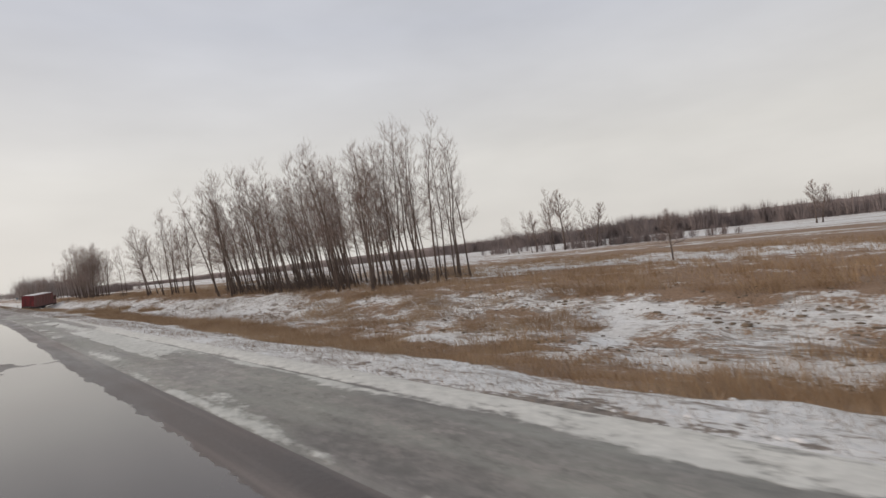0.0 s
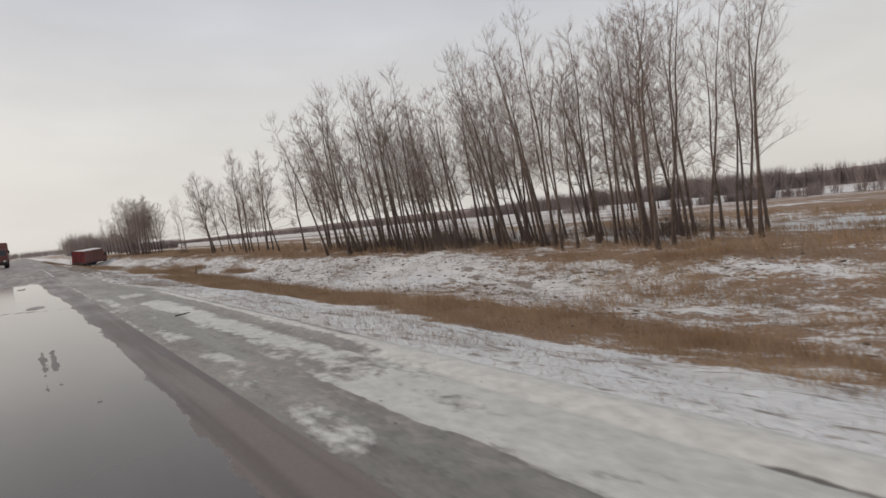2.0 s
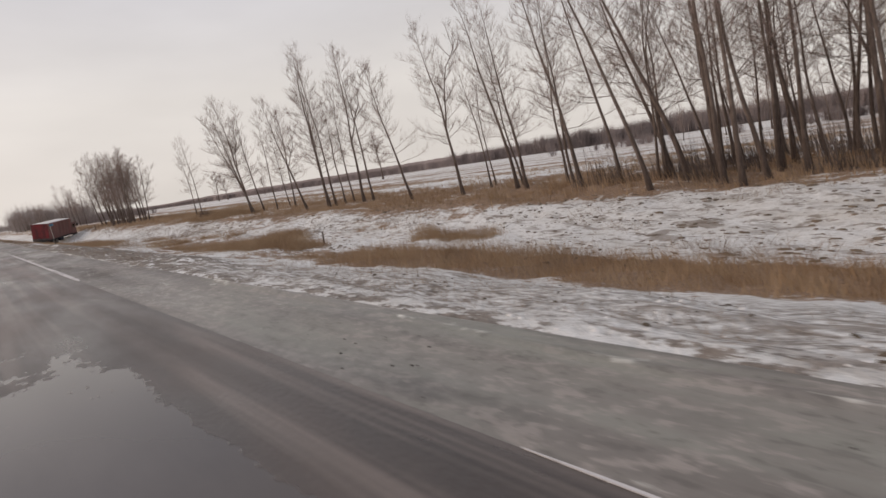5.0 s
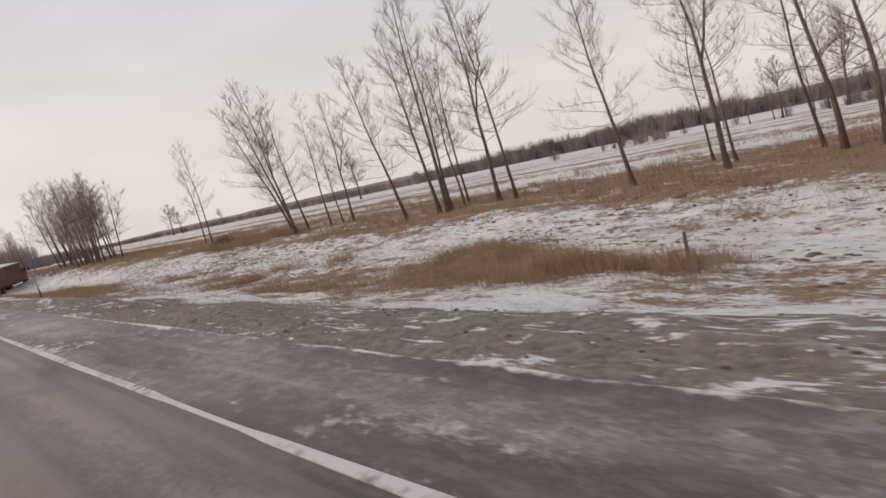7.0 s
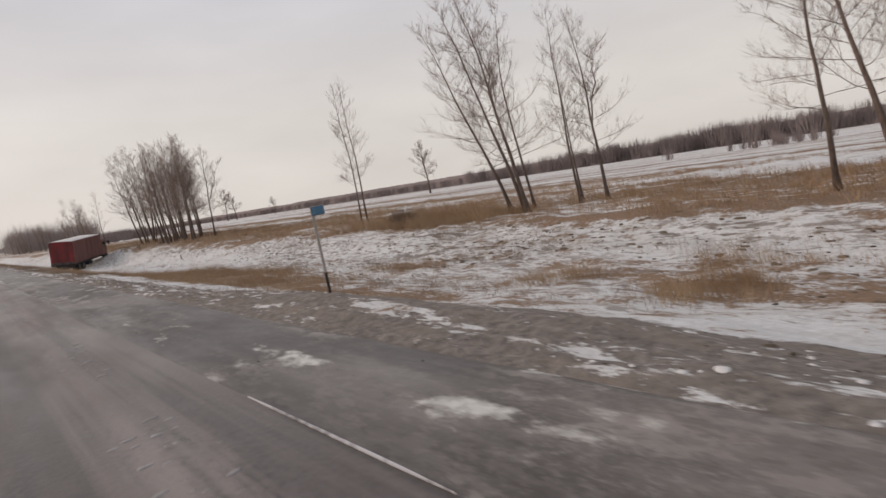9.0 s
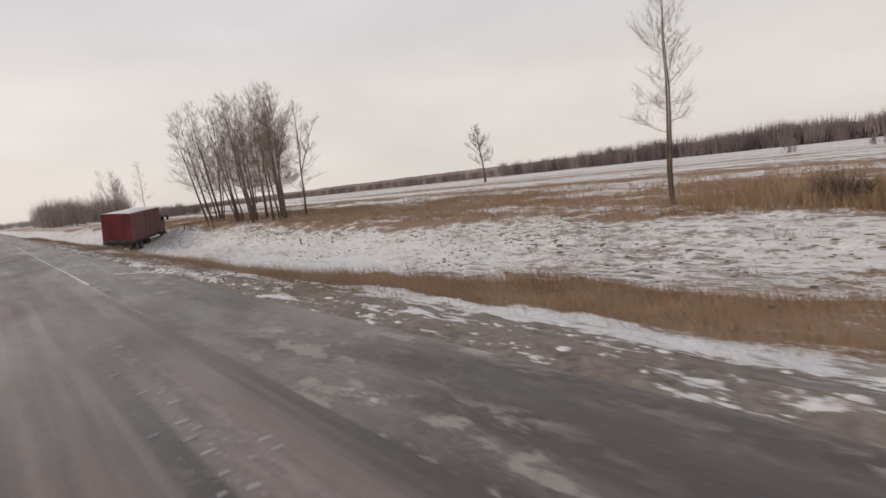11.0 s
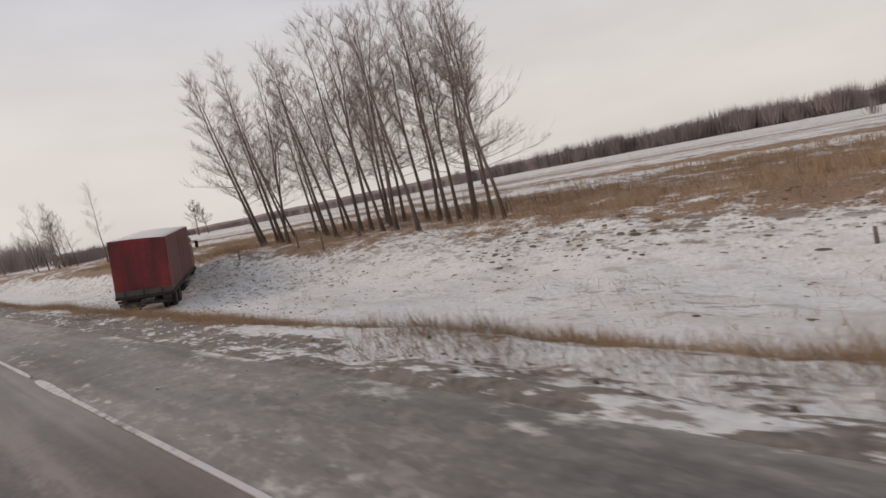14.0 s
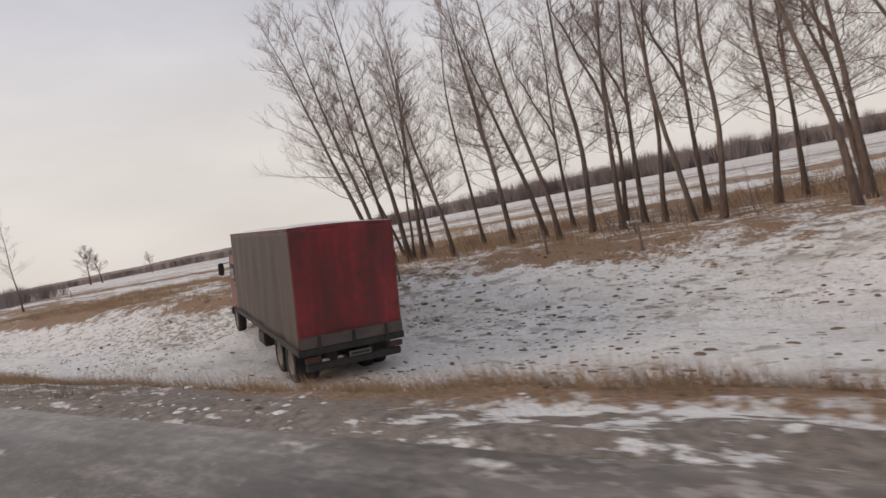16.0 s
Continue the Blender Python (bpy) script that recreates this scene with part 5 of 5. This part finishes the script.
def wheel(parent, x, y, z, r=0.5, w=0.28):
    """A tyre with rounded shoulders round a dished rim."""
    hub = holder("wheel")
    hub.parent = parent
    hub.location = (x, y, z)
    prof = ((0.60, -0.48), (0.88, -0.50), (0.98, -0.36), (1.0, -0.15), (1.0, 0.15), (0.98, 0.36), (0.88, 0.50), (0.60, 0.48))
    for nm, pr, mt in (("tyre", prof, M_TYRE), ("rim", ((0.0, -0.20), (0.25, -0.26), (0.45, -0.12), (0.60, -0.46), (0.60, 0.46), (0.45, 0.12), (0.25, 0.26), (0.0, 0.20)), M_RIM)):
        bm = bmesh.new()
        seg = 24
        rings = [[bm.verts.new((b * w, a * r * math.cos(6.28319 * k / seg), a * r * math.sin(6.28319 * k / seg))) for k in range(seg)] for a, b in pr]
        pairs = list(zip(rings, rings[1:])) + ([(rings[-1], rings[0])] if nm == "tyre" else [])
        for p, q in pairs:
            for k in range(seg):
                bm.faces.new((p[k], p[(k + 1) % seg], q[(k + 1) % seg], q[k]))
        bmesh.ops.remove_doubles(bm, verts=bm.verts, dist=1e-5)
        part(nm, bm, mt, hub, smooth=True)


def cab_shape(w, y0, y1, z0, z1):
    bm = bmesh.new()
    side = ((y0, z0), (y1, z0), (y1 + 0.05, z0 + 0.9), (y1 - 0.22, z1 - 0.12), (y1 - 0.4, z1), (y0, z1))
    a = [bm.verts.new((-w / 2, y, z)) for y, z in side]
    b = [bm.verts.new((w / 2, y, z)) for y, z in side]
    bm.faces.new(a)
    bm.faces.new(list(reversed(b)))
    for i in range(len(side)):
        j = (i + 1) % len(side)
        bm.faces.new((a[j], a[i], b[i], b[j]))
    bmesh.ops.bevel(bm, geom=bm.edges[:], offset=0.06, segments=2, affect='EDGES')
    return bm


def lorry(m, label, rear, sides, far_side, cab, length=7.2, wide=2.45, high=2.84, rail=0.98):
    """A covered lorry: tarpaulin body on a chassis, cab in front. Its origin is on the ground at the middle of the tail."""
    t = holder("lorry", m)
    tagged(t, label, "lorry")
    hw, top = wide / 2, rail + high
    part("tail_cover", cloth(wide, high - 0.12, (-hw, 0, rail + 0.12), (1, 0, 0), (0, 0, 1), (0, -1, 0), 5, 0.035), rear, t, "creased red tarpaulin", True)
    part("side_cover", cloth(length, high - 0.1, (-hw, length, rail + 0.1), (0, -1, 0), (0, 0, 1), (-1, 0, 0), 7, 0.035, 60, 16), sides, t, "dirty grey tarpaulin side", True)
    part("side_cover", cloth(length, high - 0.1, (hw, 0, rail + 0.1), (0, 1, 0), (0, 0, 1), (1, 0, 0), 9, 0.035, 60, 16), far_side, t, "faded tarpaulin side", True)
    part("front_cover", cloth(wide, high, (hw, length, rail), (-1, 0, 0), (0, 0, 1), (0, 1, 0), 11, 0.01), rear, t, smooth=True)
    roof = bmesh.new()
    rows = [[roof.verts.new((-hw + wide * i / 10, length * j / 20, top + 0.03 * (1 - (2 * i / 10 - 1) ** 2) - 0.035 * math.sin(j * 1.57) ** 2)) for i in range(11)] for j in range(21)]
    for j in range(20):
        for i in range(10):
            roof.faces.new((rows[j][i], rows[j][i + 1], rows[j + 1][i + 1], rows[j + 1][i]))
    low = [roof.verts.new((x, y, top - 0.06)) for x, y in ((-hw, 0), (hw, 0), (hw, length), (-hw, length))]
    roof.faces.new(list(reversed(low)))
    roof.faces.new([low[0], low[1]] + list(reversed(rows[0])))
    roof.faces.new([low[2], low[3]] + rows[-1])
    roof.faces.new([low[3], low[0]] + [r[0] for r in rows])
    roof.faces.new([low[1], low[2]] + [r[-1] for r in reversed(rows)])
    part("roof_cover", roof, rear, t, smooth=True)
    part("tail_board", bm_box((wide - 0.02, 0.05, 0.26), (0, -0.045, rail + 0.25), 0.012), M_BOARD, t, "dirty grey tail board")
    for x in (-0.78, 0.0, 0.78):
        part("board_hinge", bm_box((0.07, 0.03, 0.30), (x, -0.08, rail + 0.22), 0.008), M_CHASSIS, t)
    for y, s in ((0.03, 1), (length - 0.03, -1)):
        part("cross_rail", bm_box((wide + 0.06, 0.10, 0.16), (0, y - 0.02 * s, rail + 0.04), 0.015), M_CHASSIS, t)
    for x in (-hw, hw):
        part("side_rail", bm_box((0.08, length, 0.16), (x, length / 2, rail + 0.04), 0.015), M_CHASSIS, t)
    for x in (-0.42, 0.42):
        part("chassis_beam", bm_box((0.12, length + 1.6, 0.24), (x, length / 2 + 0.9, rail - 0.18), 0.01), M_CHASSIS, t)
    part("rear_bumper", bm_box((wide - 0.2, 0.12, 0.16), (0, -0.02, rail - 0.30), 0.02), M_CHASSIS, t)
    for x in (-0.8, 0.8):
        part("bumper_bracket", bm_box((0.08, 0.10, 0.34), (x, 0.02, rail - 0.14), 0.01), M_CHASSIS, t)
        part("tail_lamp", bm_box((0.34, 0.06, 0.13), (x * 1.2, -0.09, rail - 0.12), 0.015), M_LAMP, t, "dirty red tail lamp")
    part("rear_plate", bm_box((0.52, 0.02, 0.12), (0.1, -0.10, rail - 0.15), 0.004), M_PLATE, t)
    part("plate_bar", bm_box((0.42, 0.006, 0.05), (0.1, -0.114, rail - 0.15)), M_CHASSIS, t)
    for y in (1.35, 2.55):
        for x in (-1.0, -0.68, 0.68, 1.0):
            wheel(t, x, y, 0.5)
        part("axle", bm_rod((-1.0, y, 0.5), (1.0, y, 0.5), 0.08), M_CHASSIS, t)
        for x in (-0.86, 0.86):
            part("mudflap", bm_box((0.62, 0.03, 0.45), (x, y - 0.62, rail - 0.34), 0.008), M_TYRE, t)
    part("fuel_tank", bm_box((0.5, 1.3, 0.48), (0.98, 4.4, rail - 0.32), 0.10), M_CAB, t, "blue painted fuel tank")
    part("tool_box", bm_box((0.45, 0.9, 0.42), (-0.98, 4.5, rail - 0.30), 0.04), M_CHASSIS, t)
    for x in (-1.02, 1.02):
        wheel(t, x, length + 1.15, 0.5)
    cabin = part("cab", cab_shape(2.24, length + 0.18, length + 2.0, rail - 0.1, rail + 1.95), cab, t)
    part("windscreen", bm_box((2.0, 0.03, 0.78), (0, length + 1.93, rail + 1.33), 0.01, pose(0, 0, 0, 16).to_3x3().to_4x4()), M_GLASS, cabin)
    for x in (-1.125, 1.125):
        part("side_window", bm_box((0.03, 0.95, 0.62), (x, length + 1.05, rail + 1.32), 0.01), M_GLASS, cabin)
        part("door_handle", bm_box((0.04, 0.16, 0.04), (x * 1.01, length + 0.6, rail + 0.85), 0.01), M_CHASSIS, cabin)
        arm = 1 if x > 0 else -1
        mirror = part("mirror", bm_box((0.20, 0.12, 0.48), (x + arm * 0.28, length + 1.95, rail + 1.42), 0.04), M_CHASSIS, cabin)
        part("mirror_arm", bm_rod((x, length + 1.85, rail + 1.66), (x + arm * 0.28, length + 1.95, rail + 1.62), 0.018), M_CHASSIS, mirror)
        part("headlamp", bm_box((0.30, 0.05, 0.20), (x * 0.72, length + 2.03, rail + 0.10), 0.03), M_HEAD, cabin)
    part("front_bumper", bm_box((2.35, 0.22, 0.34), (0, length + 2.03, rail - 0.22), 0.05), M_CHASSIS, t)
    return t


turn = Euler((radians(2.7), radians(5.2), radians(-28.8))).to_matrix()
LORRY_RAIL, LORRY_HIGH, LORRY_LONG = 0.92, 2.72, 8.5
tail = Vector((8.74, 153.5, -0.55)) - turn @ Vector((0, 0, LORRY_RAIL))
DITCHED = Matrix.Translation(tail) @ turn.to_4x4()
lorry(DITCHED, "covered lorry with red tarpaulin tail, stuck in the snowy ditch", M_TARP_RED, M_TARP_GREY, M_TARP_FADED, M_CAB_RED, LORRY_LONG, 2.40, LORRY_HIGH, LORRY_RAIL)

bm = bmesh.new()
top = LORRY_RAIL + LORRY_HIGH
rows = []
for j in range(25):
    row = []
    for i in range(9):
        a, b = i / 8, j / 24
        lift = 0.045 * (0.5 + float(vnoise(a * 5, b * 17, 91))) * min(1, 5 * a, 5 * (1 - a), 9 * b, 9 * (1 - b))
        row.append(bm.verts.new((-1.17 + 2.34 * a, 0.04 + (LORRY_LONG - 0.1) * b, top + 0.03 * (1 - (2 * a - 1) ** 2) - 0.035 * math.sin(b * 20 * 1.57) ** 2 + 0.012 + lift)))
    rows.append(row)
for j in range(24):
    for i in range(8):
        bm.faces.new((rows[j][i], rows[j][i + 1], rows[j + 1][i + 1], rows[j + 1][i]))
ext = bmesh.ops.extrude_face_region(bm, geom=bm.faces[:])
bmesh.ops.translate(bm, vec=(0, 0, -0.04), verts=[g for g in ext["geom"] if isinstance(g, bmesh.types.BMVert)])
roof_snow = part("snow_layer", bm, M_SNOW, None, smooth=True)
roof_snow.matrix_basis = DITCHED
tagged(roof_snow, "thin white snow lying on the lorry's roof", "snow")

# an oncoming lorry, far off in the other lane
M_DULL = simple("dull_red_body", (0.17, 0.07, 0.06), 0.7, scale=2, vary=0.35)
lorry(pose(-3.0, 131.5, float(world_z(-3.0, 0.0)), 0, 0, 180), "dull red covered lorry standing in the opposite lane", M_DULL, M_DULL, M_DULL, M_CAB_RED)


# ---- marker sign on the verge ----
M_POST = simple("weathered_post", (0.36, 0.33, 0.30), 0.8, scale=10, vary=0.3, bump=0.3)
M_POST_DARK = simple("black_post_foot", (0.035, 0.03, 0.028), 0.8, scale=10, vary=0.3)
M_SIGN = simple("blue_sign_face", (0.06, 0.17, 0.27), 0.6, scale=5, vary=0.25)
sx, sy = 3.72, 86.25
sz = float(ground_z(sx, sy))
sign = holder("marker_sign", pose(sx, sy, sz, 0, -3, 0))
tagged(sign, "blue roadside marker plate on a pale post with black foot", "road sign")
part("post_foot", bm_rod((0, 0, -0.2), (0, 0, 0.29), 0.021), M_POST_DARK, sign, "black painted foot")
part("post", bm_rod((0, 0, 0.29), (0, 0, 1.21), 0.021), M_POST, sign)
board = part("plate", bm_box((0.20, 0.018, 0.12), (0.075, -0.034, 1.16), 0.008), M_SIGN, sign)
part("plate_back", bm_box((0.215, 0.010, 0.135), (0.075, -0.020, 1.16), 0.003), M_POST, board)
for z in (1.13, 1.19):
    part("bolt", bm_rod((0, -0.05, z), (0, 0.03, z), 0.006), M_POST, board)


# ---- bits lying about ----
def debris(x, y, turn_, label):
    u = plan_x(x)
    t = holder("broken_board", pose(x, y, float(world_z(u, shoulder_z(np.array(u), np.array(y)))) + 0.008, 0, 0, turn_))
    tagged(t, label, "debris")
    part("board", bm_box((0.19, 0.045, 0.02), (0, 0, 0.012), 0.004, pose(0, 0, 0, 0, -6, 12)), M_CLOD, t)
    part("splinter", bm_box((0.14, 0.03, 0.016), (0.10, 0.016, 0.028), 0.003, pose(0, 0, 0, 0, -7, -24)), M_CLOD, t)


debris(2.16, 31.0, -39, "dark broken board lying on the icy shoulder")

M_STAKE = simple("grey_stake", (0.14, 0.115, 0.10), 0.9, scale=12, vary=0.4, bump=0.4)
for x, y, h in ((15.6, 148.5, 0.7), (16.1, 151.5, 0.8), (15.4, 157.0, 0.6), (36.0, 232.0, 1.2), (13.6, 127.0, 0.35), (10.8, 66.5, 0.5)):
    z = float(ground_z(x, y))
    bm = bm_rod((0, 0, -0.2), (0.02, 0.03, h), 0.05, 0.035, 7)
    st = part("stake", bm, M_STAKE, None)
    st.matrix_basis = pose(x, y, z)
    tagged(st, "short grey wooden stake standing in the snow", "stake", "stakes")
